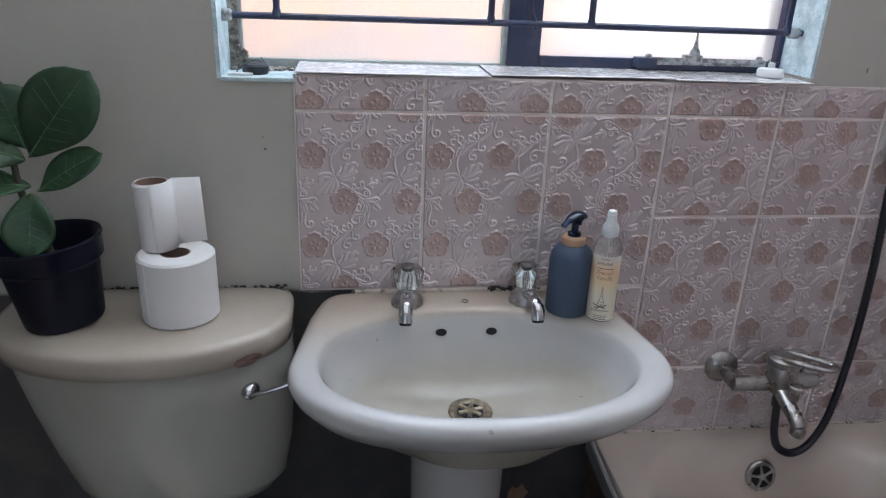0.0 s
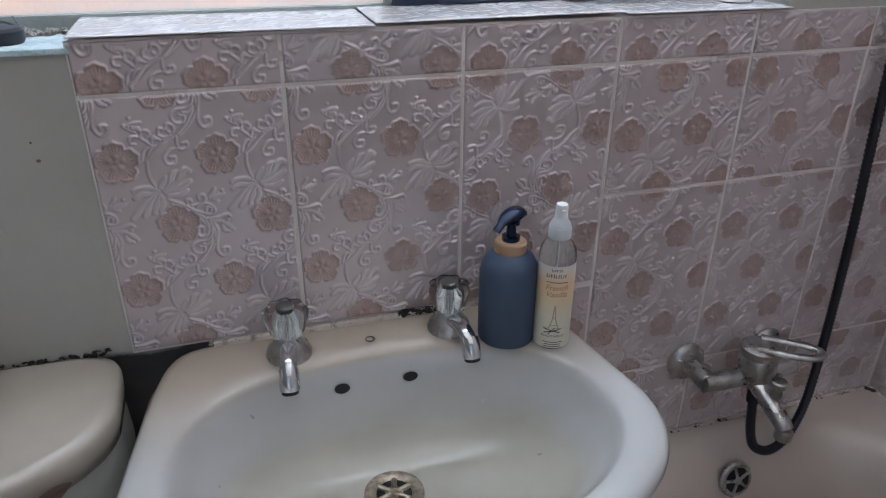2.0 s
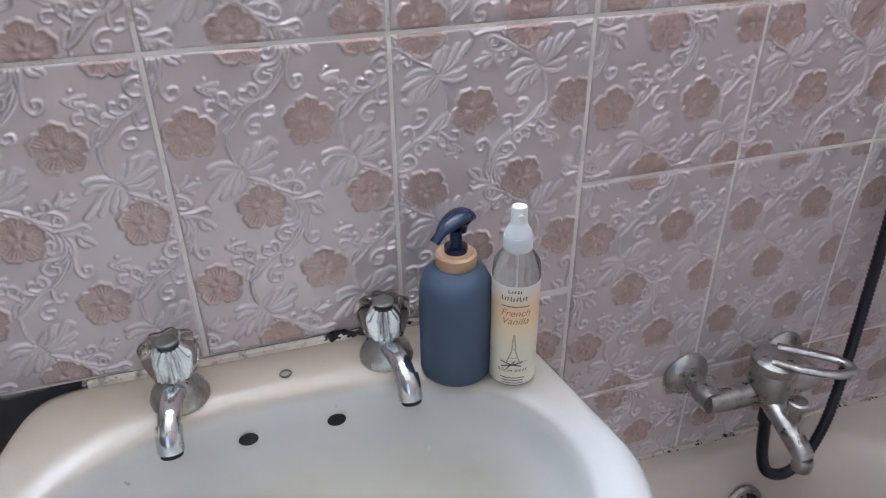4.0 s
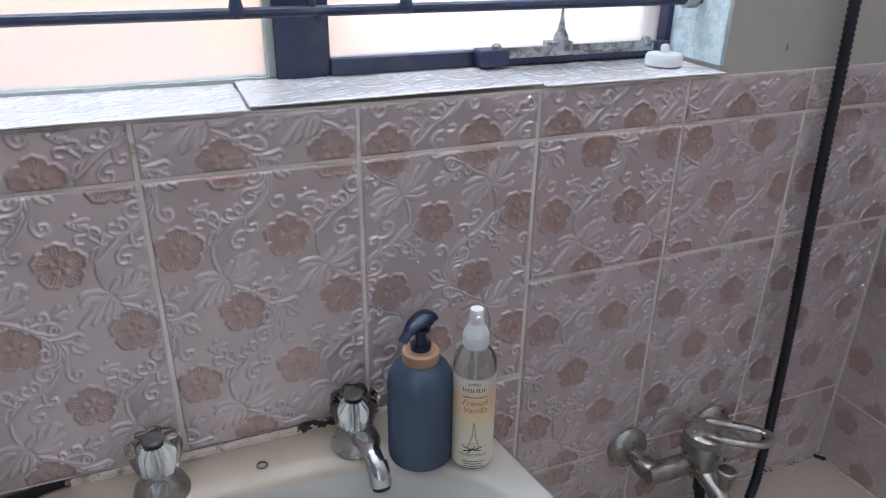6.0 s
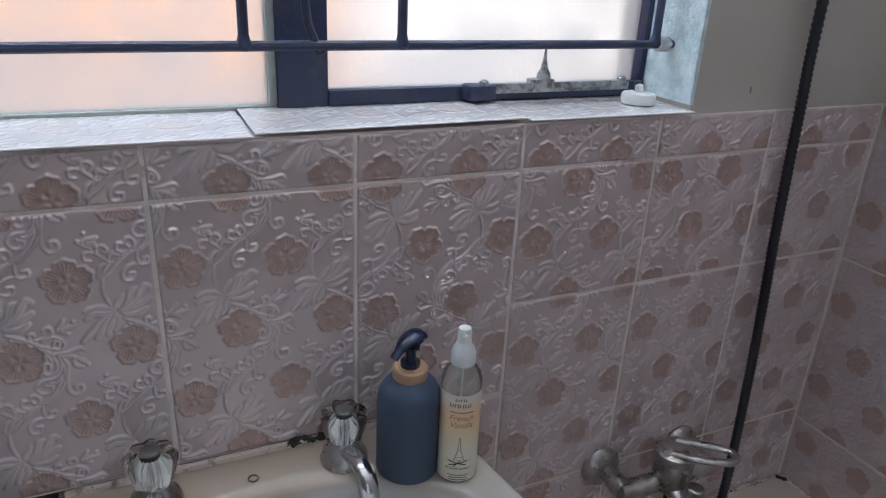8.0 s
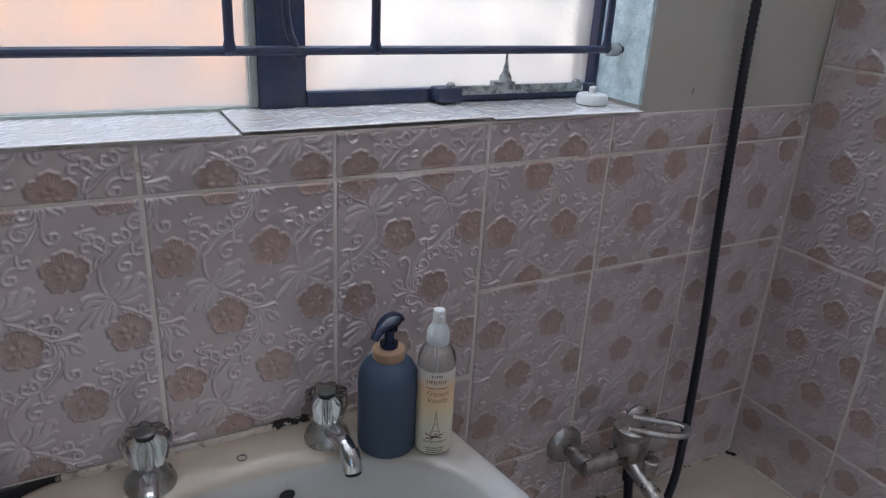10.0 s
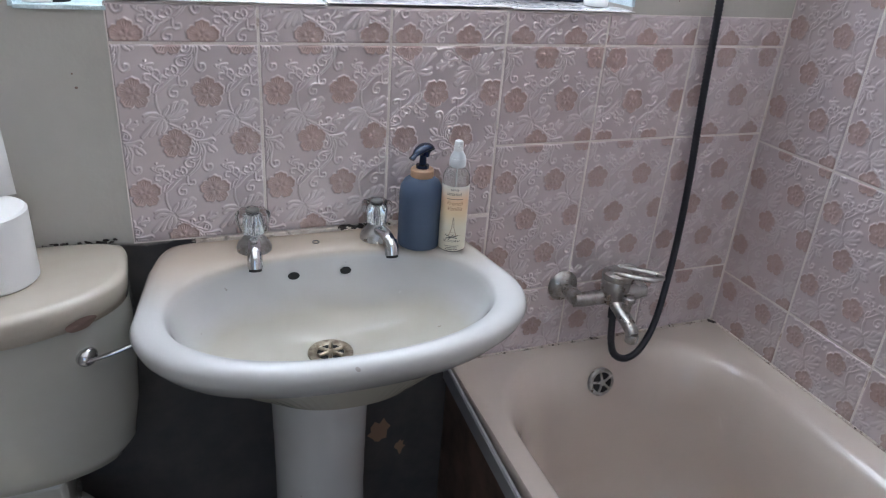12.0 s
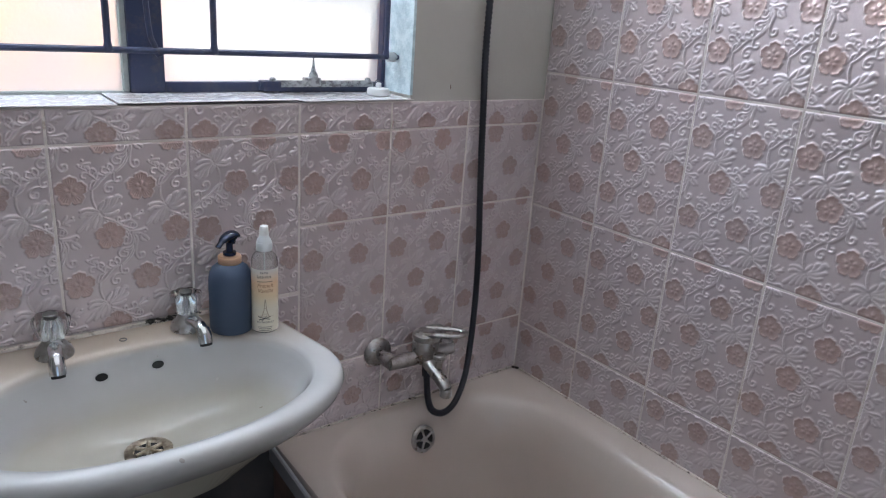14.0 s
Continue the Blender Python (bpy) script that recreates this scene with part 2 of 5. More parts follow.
k = Mat("matt_blue_bottle", (0.043, 0.066, 0.115), 0.55)
k.bump(k.noise(500, 2), 0.15, 0.0005)
M_BLUE = k.m
M_PUMP = Mat("dark_blue_pump", (0.006, 0.014, 0.045), 0.22).m
k = Mat("bamboo_collar", (0.48, 0.27, 0.14), 0.5)
k.color(k.mix(k.noise(40, 4, 0.6, "Object", (1, 1, 12)), (0.42, 0.25, 0.15), (0.55, 0.36, 0.23)))
M_BAMBOO = k.m
k = Mat("clear_bottle_plastic", (0.9, 0.9, 0.87), 0.12)
k.p.inputs["Transmission Weight"].default_value = 0.88
k.p.inputs["IOR"].default_value = 1.2
k.p.inputs["Alpha"].default_value = 1.0
M_CLEAR = k.m
k = Mat("printed_label", (0.7, 0.66, 0.55), 0.4)
band = k.axis(2)
lab = k.ramp(band, [(0.0, (0.70, 0.66, 0.54)), (0.04, (0.74, 0.69, 0.56)), (0.065, (0.78, 0.62, 0.40)), (0.085, (0.80, 0.55, 0.34)), (0.105, (0.72, 0.68, 0.62)), (0.12, (0.66, 0.67, 0.66))])
k.color(lab)
M_LABEL = k.m
M_WHITE = Mat("white_plastic", (0.78, 0.79, 0.79), 0.3).m
M_MILKY = Mat("milky_plastic", (0.68, 0.71, 0.73), 0.3).m
M_INK = Mat("dark_print", (0.03, 0.035, 0.04), 0.6).m
M_INK_BROWN = Mat("brown_print", (0.36, 0.17, 0.10), 0.6).m
M_INK_SOFT = Mat("tan_print", (0.42, 0.34, 0.25), 0.6).m
k = Mat("ceiling_paint", (0.72, 0.71, 0.68), 0.8)
k.color(k.mix(k.noise(2.5, 4), (0.82, 0.81, 0.79), (0.76, 0.75, 0.72)))
M_CEILING = k.m
k = Mat("cement_floor", (0.18, 0.17, 0.16), 0.6)
k.color(k.mix(k.noise(6, 6, 0.65), (0.07, 0.065, 0.062), (0.12, 0.11, 0.105)))
M_FLOOR = k.m
# peach wall glows by emission in place of daylight falling on it
k = Mat("glowing_peach_render", (0.62, 0.40, 0.27), 0.9)
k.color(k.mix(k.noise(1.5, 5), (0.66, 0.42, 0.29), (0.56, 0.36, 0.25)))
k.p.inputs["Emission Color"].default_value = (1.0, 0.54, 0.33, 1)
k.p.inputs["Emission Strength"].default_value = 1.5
M_PEACH_GLOW = k.m
# added pale segment, emissive too, to whiten the right pane
k = Mat("glowing_pale_render", (0.7, 0.6, 0.52), 0.9)
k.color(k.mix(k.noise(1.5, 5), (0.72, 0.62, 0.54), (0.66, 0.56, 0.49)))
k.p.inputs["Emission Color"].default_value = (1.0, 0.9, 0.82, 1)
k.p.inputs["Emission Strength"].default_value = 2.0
M_PALE_GLOW = k.m
k = Mat("dry_ground", (0.25, 0.2, 0.15), 1.0)
k.color(k.mix(k.noise(0.8, 6), (0.28, 0.22, 0.16), (0.2, 0.17, 0.12)))
M_GROUND = k.m
k = Mat("peeled_paint", (0.3, 0.18, 0.12), 0.8)
M_PEEL = k.m
M_MOULD_SPECKS = Mat("black_mould_and_specks", (0.03, 0.024, 0.02), 0.9).m


# ---- mesh helpers ----
def finish(name, bm, mats, parent=None, label="", smooth=True, angle=35):
    me = bpy.data.meshes.new(name)
    if smooth:
        for f in bm.faces:
            f.smooth = True
        lim = radians(angle)
        bm.normal_update()
        for e in bm.edges:
            if len(e.link_faces) == 2 and e.calc_face_angle(0) > lim:
                e.smooth = False
    bm.to_mesh(me)
    bm.free()
    for m in (mats if isinstance(mats, (list, tuple)) else [mats]):
        me.materials.append(m)
    ob = new(name, me)
    ob.parent = parent
    if label:
        ob["label"] = label
    return ob


def part(name, bm, material, parent, label="", smooth=True, angle=35):
    return finish(name, bm, material, parent, label, smooth, angle)


def thing(name, place, label, category, group="", turn=0.0):
    ob = new(name)
    ob.empty_display_size = 0.05
    ob.location = place
    ob.rotation_euler = (0, 0, radians(turn))
    return tagged(ob, label, category, group)


def add_box(bm, x0, x1, y0, y1, z0, z1, bevel=0.0, slot=0, segs=2):
    v = [bm.verts.new((x, y, z)) for z in (z0, z1) for y in (y0, y1) for x in (x0, x1)]
    faces = [bm.faces.new([v[i] for i in ids]) for ids in
             ((0, 2, 3, 1), (4, 5, 7, 6), (0, 1, 5, 4), (2, 6, 7, 3), (0, 4, 6, 2), (1, 3, 7, 5))]
    for f in faces:
        f.material_index = slot
    if bevel:
        edges = list({e for f in faces for e in f.edges})
        bmesh.ops.bevel(bm, geom=edges, offset=bevel, segments=segs, affect="EDGES", profile=0.6)
    return bm


def box(x0, x1, y0, y1, z0, z1, bevel=0.0):
    return add_box(bmesh.new(), x0, x1, y0, y1, z0, z1, bevel)


def loft(bm, rings, closed=True, cap0=True, cap1=True, slot=0):
    rows = [[bm.verts.new(p) for p in r] for r in rings]
    n = len(rows[0])
    for a, b in zip(rows, rows[1:]):
        for i in range(n if closed else n - 1):
            j = (i + 1) % n
            bm.faces.new((a[i], a[j], b[j], b[i])).material_index = slot
    if cap0:
        bm.faces.new(list(reversed(rows[0]))).material_index = slot
    if cap1:
        bm.faces.new(rows[-1]).material_index = slot
    return bm


def lathe(bm, profile, n=32, center=(0, 0, 0), axis="Z", cap0=True, cap1=True, slot=0, wave=0.0, waves=0):
    rings = []
    for r, h in profile:
        ring = []
        for i in range(n):
            a = 2 * math.pi * i / n
            rr = r * (1 + wave * math.cos(waves * a)) if waves else r
            p = Vector((rr * math.cos(a), rr * math.sin(a), h))
            if axis == "Y":
                p = Vector((p.x, -p.z, p.y))
            if axis == "X":
                p = Vector((p.z, p.x, p.y))
            ring.append(p + Vector(center))
        rings.append(ring)
    return loft(bm, rings, True, cap0, cap1, slot)


def smooth_line(points, steps=6):
    pts = [Vector(p) for p in points]
    pts = [pts[0] * 2 - pts[1]] + pts + [pts[-1] * 2 - pts[-2]]
    out = []
    for i in range(1, len(pts) - 2):
        a, b, c, d = pts[i - 1:i + 3]
        for s in range(steps):
            t = s / steps
            out.append(0.5 * ((2 * b) + (c - a) * t + (2 * a - 5 * b + 4 * c - d) * t * t + (3 * b - a - 3 * c + d) * t ** 3))
    out.append(pts[-2])
    return out


def tube(bm, points, radius, n=12, steps=6, slot=0, flat=1.0, up=(0, 0, 1)):
    line = smooth_line(points, steps) if steps > 1 else [Vector(p) for p in points]
    rings = []
    side = None
    for i, p in enumerate(line):
        d = (line[min(i + 1, len(line) - 1)] - line[max(i - 1, 0)]).normalized()
        if side is None:
            side = d.cross(Vector(up))
            if side.length < 0.1:
                side = d.cross(Vector((1, 0, 0)))
        side = (side - d * side.dot(d)).normalized()
        top = side.cross(d).normalized()
        t = i / (len(line) - 1)
        r = radius(t) if callable(radius) else radius
        rings.append([p + side * (math.cos(2 * math.pi * j / n) * r) + top * (math.sin(2 * math.pi * j / n) * r * flat) for j in range(n)])
    return loft(bm, rings, slot=slot)


# ---- structure: room shell ----
X_E, X_W, Y_S, CEIL = 1.194, -0.78, -1.75, 2.4
WX0, WX1, WZ0, WZ1 = -0.108, 0.834, 1.165, 2.02
T = 0.16
PL = 0.004

bm = bmesh.new()
add_box(bm, X_W - T, WX0, PL, T, 0, CEIL)
add_box(bm, WX1, X_E + T, PL, T, 0, CEIL)
add_box(bm, WX0, WX1, PL, T, 0, WZ0)
add_box(bm, WX0, WX1, PL, T, WZ1, CEIL)
wall_north = finish("wall_north", bm, M_WALL, smooth=False)
tagged(wall_north, "cream painted wall with window, charcoal below", "wall", "", "structure")

bm = box(X_E + PL, X_E + T, Y_S, PL, 0, CEIL)
wall_east = tagged(finish("wall_east", bm, M_WALL, smooth=False), "wall beside the bath covered in floral tiles", "wall", "", "structure")
# unseen wall, its colour darkened to cut bounce light
bm = box(X_W - T, X_W, Y_S, PL, 0, CEIL)
wall_west = tagged(finish("wall_west", bm, Mat("bounce_cutting_tan", (0.22, 0.21, 0.195), 0.7).m, smooth=False), "plain unseen wall, kept dull tan to cut bounce light", "wall", "", "structure")
# unseen wall darkened against frontal bounce; doorway opening added for the fill lamp
bm = bmesh.new()
add_box(bm, X_W - T, -0.62, Y_S - T, Y_S, 0, CEIL)
add_box(bm, 0.12, X_E + T, Y_S - T, Y_S, 0, CEIL)
add_box(bm, -0.62, 0.12, Y_S - T, Y_S, 2.03, CEIL)
tagged(finish("wall_south", bm, Mat("bounce_cutting_tan", (0.26, 0.245, 0.225), 0.7).m, smooth=False), "plain unseen wall, kept dull tan to cut bounce light, with an added doorway", "wall", "", "structure")
tagged(finish("floor", box(X_W - T, X_E + T, Y_S - T, T, -0.1, 0), M_FLOOR, smooth=False), "grey cement bathroom floor", "floor", "", "structure")
tagged(finish("ceiling", box(X_W - T, X_E + T, Y_S - T, T, CEIL, CEIL + 0.1), M_CEILING, smooth=False), "plain off-white ceiling", "ceiling", "", "structure")

tagged(finish("ground", box(-60, 60, -60, 60, -0.3, -0.2), M_GROUND, smooth=False), "dry bare ground outside", "ground", "", "structure")
tagged(finish("backdrop_wall", box(-6, 1.35, 3.0, 3.2, -0.2, 1.42), M_PEACH_GLOW, smooth=False), "self-glowing peach boundary wall outside the window", "wall", "", "structure")

tagged(finish("backdrop_wall", box(1.35, 9, 3.0, 3.2, -0.2, 1.30), M_PALE_GLOW, smooth=False), "self-glowing pale backdrop wall added outside the window", "wall", "", "structure")

# ---- window reveal ----
bm = box(WX1 - 0.004, WX1 + 0.002, 0.002, 0.115, WZ0 + 0.02, WZ1)
part("reveal_side", bm, M_REVEAL, wall_north, "rough pale blue reveal plaster", False)
bm = box(WX0 - 0.002, WX0 + 0.004, 0.002, 0.115, WZ0, WZ1)
part("reveal_side", bm, M_REVEAL, wall_north, "rough pale blue reveal plaster", False)
bm = box(WX0 + 0.003, 0.004, -0.001, 0.115, WZ0 - 0.003, WZ0 + 0.003, 0.0015)
part("window_ledge", bm, M_REVEAL, wall_north, "rough white painted ledge", False)

# ---- floral relief tiles ----
# One repeat of the moulded pattern: half-width in mm, then the line's points in mm from the flower.
VINES = (
    # the main vine
    (1.5, [(28.8, -1.2), (28.1, -13), (30.6, -24.5), (36.2, -38.5)]),
    (1.7, [(36.2, -38.5), (45.6, -46.4), (58.7, -53.4), (67.2, -60.6), (75.4, -70.2), (78.3, -79.2)]),
    (1.4, [(45.7, -50.8), (57.9, -57.8), (67.3, -65.6), (73.9, -73.9), (75.9, -79.9)]),
    (1.7, [(81.8, -74.5), (84.8, -86.1), (85.2, -98.1), (81.6, -106.4), (74.6, -115.9), (63.1, -125.6), (54.6, -127.9), (46.5, -133.3), (35.5, -145.1), (27.6, -151.1)]),
    (1.5, [(25, -149), (28.1, -139), (34.7, -135), (38.5, -127.7), (49.1, -128.8), (60.9, -124.8), (72.2, -114.5), (78.7, -104.8), (81.4, -99.4)]),
    (1.1, [(30.6, -144.1), (34.5, -138.3), (39.4, -134.9)]),
    # curls
    (1.6, [(78.7, -76.9), (79.6, -85), (76.2, -91.3), (69.7, -92.5), (66.4, -86.8), (69.1, -80.9), (73.7, -81.9), (73.1, -86.7)]),
    (1.5, [(83.1, -82.7), (81.5, -91.8), (75.1, -97.7), (65.1, -98.7), (59.2, -104.5), (62.4, -111.9), (70.3, -112.1), (72.1, -105.9), (66.9, -104.5)]),
    (1.2, [(81.9, -96.5), (75.2, -102.5), (70, -101.5)]),
    (1.7, [(85.1, -76.5), (88.6, -86.8), (86.3, -100.3), (85.1, -112.1), (90.1, -119.4), (97.1, -116.4), (97.1, -110), (91.8, -109.8), (91.7, -113.4)]),
    (1.5, [(61.2, -126.2), (60.6, -134.7), (63.1, -140.6), (70.5, -139.5), (70.7, -134.1), (66, -134.6)]),
    (1.5, [(61.2, -139.2), (52.4, -140.5), (46.4, -147.3), (48.1, -155), (55.6, -155.3), (57.2, -149), (51.9, -148.4)]),
    (1.5, [(36.4, -134.7), (29.5, -128), (23.2, -123.3), (16.7, -124.4), (16.6, -130.4), (21.2, -131.7)]),
    (1.5, [(26.9, -124.4), (28.1, -118.7), (33.4, -118.3), (36.2, -122.7), (32.6, -125)]),
    (1.6, [(43.8, -123.4), (45.4, -117.1), (51, -117.7), (53.7, -112.8), (58.8, -114.4), (59.8, -120.6), (55.9, -122.6), (53.5, -119.7)]),
    (1.5, [(44.2, -123.9), (49.8, -126.6), (56.1, -124.6)]),
    (1.6, [(65.6, -54.7), (74.8, -53.6), (80.6, -48.7), (78.3, -43.5), (73.2, -44.9), (74, -49.6)]),
    (1.4, [(68.1, -60.8), (76.4, -64.8), (84.8, -67.5), (88.8, -63.3), (85.8, -56.9), (78.3, -53.5), (70.2, -57.2)]),
    (1.3, [(78.8, -63.3), (81.1, -58.4), (85.3, -59.8), (83.8, -63.5)]),
    # the upper leaf
    (3.0, [(37.2, -37.7), (37.7, -29.9), (44.3, -20.6)]),
    (3.6, [(39.1, -37.1), (47.7, -28.9), (51.5, -17.6), (57.3, -15.2)]),
    (3.8, [(41.8, -37.3), (54.1, -28.1), (62.8, -14.3), (68.2, -15.4)]),
    (3.6, [(43.6, -39), (55, -33.3), (67.3, -26.4)]),
    (3.0, [(44.7, -41.2), (55.5, -40.8), (63.3, -36.9)]),
    # the lower leaf
    (3.1, [(35.5, -37.4), (26.8, -30.7), (16.1, -30.6), (10.4, -32.4)]),
    (3.4, [(34.4, -38.8), (23.9, -37.1), (16.9, -36.3), (10.4, -40.4)]),
    (3.7, [(34.1, -40.1), (24.5, -44.2), (15.9, -52.5), (5, -63.3)]),
    (3.6, [(34.8, -41.4), (27.5, -47.2), (16.9, -61.6)]),
    (3.6, [(36.5, -41.8), (31.6, -49.6), (27.2, -59.1)]),
    (2.6, [(38, -43.9), (37.1, -50.7), (33.2, -57.5)]),
    # buds and tips
    (2.6, [(84.1, -46), (88, -49.2), (92.9, -52.2)]),
    (2.2, [(85.5, -45.3), (88.9, -42), (91.1, -37.8)]),
    (2.6, [(89.1, -48), (94.8, -46.2), (99.9, -44.8)]),
    (1.7, [(98.4, -40.9), (99.9, -40.8)]),
    (1.8, [(60.8, -51.4), (61.3, -48.5), (64.1, -47.7), (66, -50.4)]),
    (2.6, [(13, -111.7), (18.3, -115.2), (23.1, -118.9)]),
    (2.2, [(17.6, -112.2), (21.8, -110.5), (28.9, -109.3)]),
    (2.4, [(21.2, -114.3), (25.5, -115.2), (27, -118.1)]),
    (1.6, [(18.6, -104.5), (20, -104.3)]),
    (2.0, [(36.8, -127.4), (39.9, -126), (44.5, -129.1)]),
    (1.8, [(77.8, -71.7), (89.4, -72), (100.7, -69.3), (104.5, -73)]),
    (2.2, [(81.8, -74.5), (90.5, -76.2), (97.2, -78.6), (101.7, -75.5)]),
    (2.6, [(95.3, -79.2), (100.2, -82.1), (105.4, -88.2)]),
    (2.2, [(93.9, -82.3), (95.6, -87.8), (100.6, -90.2)]),
)
RW, RH, CELL = 100.0, 150.0, 0.5


def dome(d, w):
    """A rounded ridge of half-width w at the distance d from its line."""
    return np.clip(1 - (d / (w * 1.12)) ** 2, 0, 1) ** 0.62


def relief_maps():
    """Height in mm, flower pigment and ridge mask of one repeat, which goes round at its edges."""
    nx, ny = int(RW / CELL), int(RH / CELL)
    gx, gy = np.meshgrid(np.arange(nx) * CELL, np.arange(ny) * CELL)
    high = np.zeros((ny, nx))

    def away(px, py):
        dx, dy = (gx - px + RW / 2) % RW - RW / 2, (gy - py + RH / 2) % RH - RH / 2
        return dx, dy
    for w, pts in VINES:
        line = smooth_line([(x, y, 0) for x, y in pts], 5)
        n = len(line)
        near = np.full(high.shape, 99.0)
        lift = np.zeros(high.shape)
        for i, (p, q) in enumerate(zip(line, line[1:])):
            dx, dy = away(p.x, p.y)
            e = q - p
            t = np.clip((dx * e.x + dy * e.y) / max(1e-6, e.length_squared), 0, 1)
            d = np.hypot(dx - t * e.x, dy - t * e.y)
            s = (i + t) / (n - 1)
            wide = w * (0.5 + 0.5 * np.sin(np.pi * np.clip(0.12 + 0.8 * s, 0, 1)) ** 0.6)
            h = dome(d, wide) * (0.55 + 0.45 * wide / w)
            lift = np.maximum(lift, h)
            near = np.minimum(near, d)
        tall = 1.25 if w < 2.0 else 1.1
        if w >= 2.0:
            lift = lift - 0.35 * np.clip(1 - near / 0.8, 0, 1)
        # a line that crosses another keeps a narrow groove on both its sides
        trench = np.clip(1 - np.abs(near - w * 1.2) / 0.9, 0, 1) * 0.6
        high = np.maximum(high - trench * (high > 0.3), lift * tall)
    pigment = np.zeros(high.shape)
    for fx, fy in ((0.0, 0.0), (50.0, -75.0)):
        dx, dy = away(fx, fy)
        r, a = np.hypot(dx, dy), np.arctan2(dy, dx) - np.pi / 2
        petal = np.abs(np.cos(2.5 * a))
        edge = 23.5 * (0.74 + 0.26 * petal ** 0.6) + 0.6 * np.cos(15 * a)
        f = r / edge
        mid = 0.5 + 0.45 * petal
        comb = np.clip(np.sin(30 * a), -0.6, 1) * np.clip(1 - np.abs(f - 0.62) / 0.26, 0, 1) * np.clip(petal * 1.6 - 0.5, 0, 1)
        h = 0.8 * mid - 0.4 * np.clip(1 - np.abs(f - 0.62) / 0.3, 0, 1) * petal + 0.38 * comb
        h = h + 0.55 * np.clip(1 - ((f - 0.92) / 0.085) ** 2, 0, 1) * (0.4 + 0.6 * petal)
        h = h + 0.35 * np.clip(1 - ((f - 0.30) / 0.12) ** 2, 0, 1) * np.clip(petal * 2 - 0.8, 0, 1)
        h = h + 0.4 * np.clip(1 - r / 2.2, 0, 1)
        inside = np.clip((1.03 - f) / 0.05, 0, 1)
        high = high * (1 - inside) + h * inside
        pigment = np.maximum(pigment, np.clip((1.0 - f) / 0.07, 0, 1))
    for _ in range(1):
        high = 0.6 * high + 0.1 * (np.roll(high, 1, 0) + np.roll(high, -1, 0) + np.roll(high, 1, 1) + np.roll(high, -1, 1))
    wave = 0.12 * np.sin(2 * np.pi * gx / RW + 1) * np.sin(4 * np.pi * gy / RH)
    ridge = np.clip(high * 0.9, 0, 1) * (1 - pigment)
    return high + wave, pigment, ridge


MAPS = relief_maps()


def sample(m, x, y):
    """The map m at x, y in mm, between its cells."""
    fx, fy = (x / CELL) % m.shape[1], (y / CELL) % m.shape[0]
    ix, iy = fx.astype(int) % m.shape[1], fy.astype(int) % m.shape[0]
    tx, ty = fx - np.floor(fx), fy - np.floor(fy)
    jx, jy = (ix + 1) % m.shape[1], (iy + 1) % m.shape[0]
    return (m[iy, ix] * (1 - tx) + m[iy, jx] * tx) * (1 - ty) + (m[jy, ix] * (1 - tx) + m[jy, jx] * tx) * ty


TILE_MESHES = {}
DEPTH = 0.005
RELIEF = 2.0


def tile_mesh(w, h, phase, key, step=1.1, material=None):
    """A glazed tile w by h metres with a moulded pattern; its front looks along +z, its lower left corner is the origin."""
    if key in TILE_MESHES:
        return TILE_MESHES[key]
    px, py, flip = phase

    def stops(size):
        n = max(2, int(size * 1000 / step))
        inner = np.linspace(1.6, size * 1000 - 1.6, n)
        return np.concatenate(([0.0, 0.0, 0.5], inner, [size * 1000 - 0.5, size * 1000, size * 1000]))
    xs, ys = stops(w), stops(h)
    nx, ny = len(xs), len(ys)
    gx, gy = np.meshgrid(xs, ys)
    u, v = (200 - gx, 300 - gy) if flip else (gx, gy)
    high, pigment, ridge = (sample(m, u - px, v - py) for m in MAPS)
    rim = np.minimum(np.minimum(gx, w * 1000 - gx), np.minimum(gy, h * 1000 - gy))
    z = high * RELIEF * np.clip((rim - 0.4) / 2.0, 0, 1) - 0.9 * np.clip(1 - rim / 1.6, 0, 1) ** 2
    z[0, :] = z[-1, :] = -DEPTH * 1000
    z[:, 0] = z[:, -1] = -DEPTH * 1000
    me = bpy.data.meshes.new("tile")
    ids = np.arange(nx * ny).reshape(ny, nx)
    quads = np.stack((ids[:-1, :-1], ids[:-1, 1:], ids[1:, 1:], ids[1:, :-1]), -1).reshape(-1, 4)
    me.vertices.add(nx * ny)
    me.vertices.foreach_set("co", (np.stack((gx, gy, z), -1) * 0.001).astype(np.float32).ravel())
    me.loops.add(quads.size)
    me.loops.foreach_set("vertex_index", quads.astype(np.int32).ravel())
    me.polygons.add(len(quads))
    me.polygons.foreach_set("loop_start", np.arange(0, quads.size, 4, dtype=np.int32))
    me.update(calc_edges=True)
    me.polygons.foreach_set("use_smooth", np.ones(len(quads), dtype=bool))
    for name, values in (("pigment", pigment), ("ridge", ridge)):
        me.attributes.new(name, "FLOAT", "POINT").data.foreach_set("value", values.astype(np.float32).ravel())
    me.materials.append(material or M_TILE)
    me.update()
    TILE_MESHES[key] = me
    return me


def lay_tile(parent, basis, u0, u1, v0, v1, phase, wobble=0.0, step=1.1):
    gap = 0.0020
    w, h = round(u1 - u0 - 2 * gap, 4), round(v1 - v0 - 2 * gap, 4)
    ob = new("tile", tile_mesh(w, h, phase, (w, h, phase, step), step))
    ob.parent = parent
    ob.matrix_basis = basis @ pose(u0 + gap, v0 + gap, random.uniform(-0.0004, 0.0006), random.uniform(-wobble, wobble), random.uniform(-wobble, wobble), 0)
    return ob


NORTH = Matrix(((1, 0, 0, 0), (0, 0, -1, 0), (0, 1, 0, 0), (0, 0, 0, 1)))
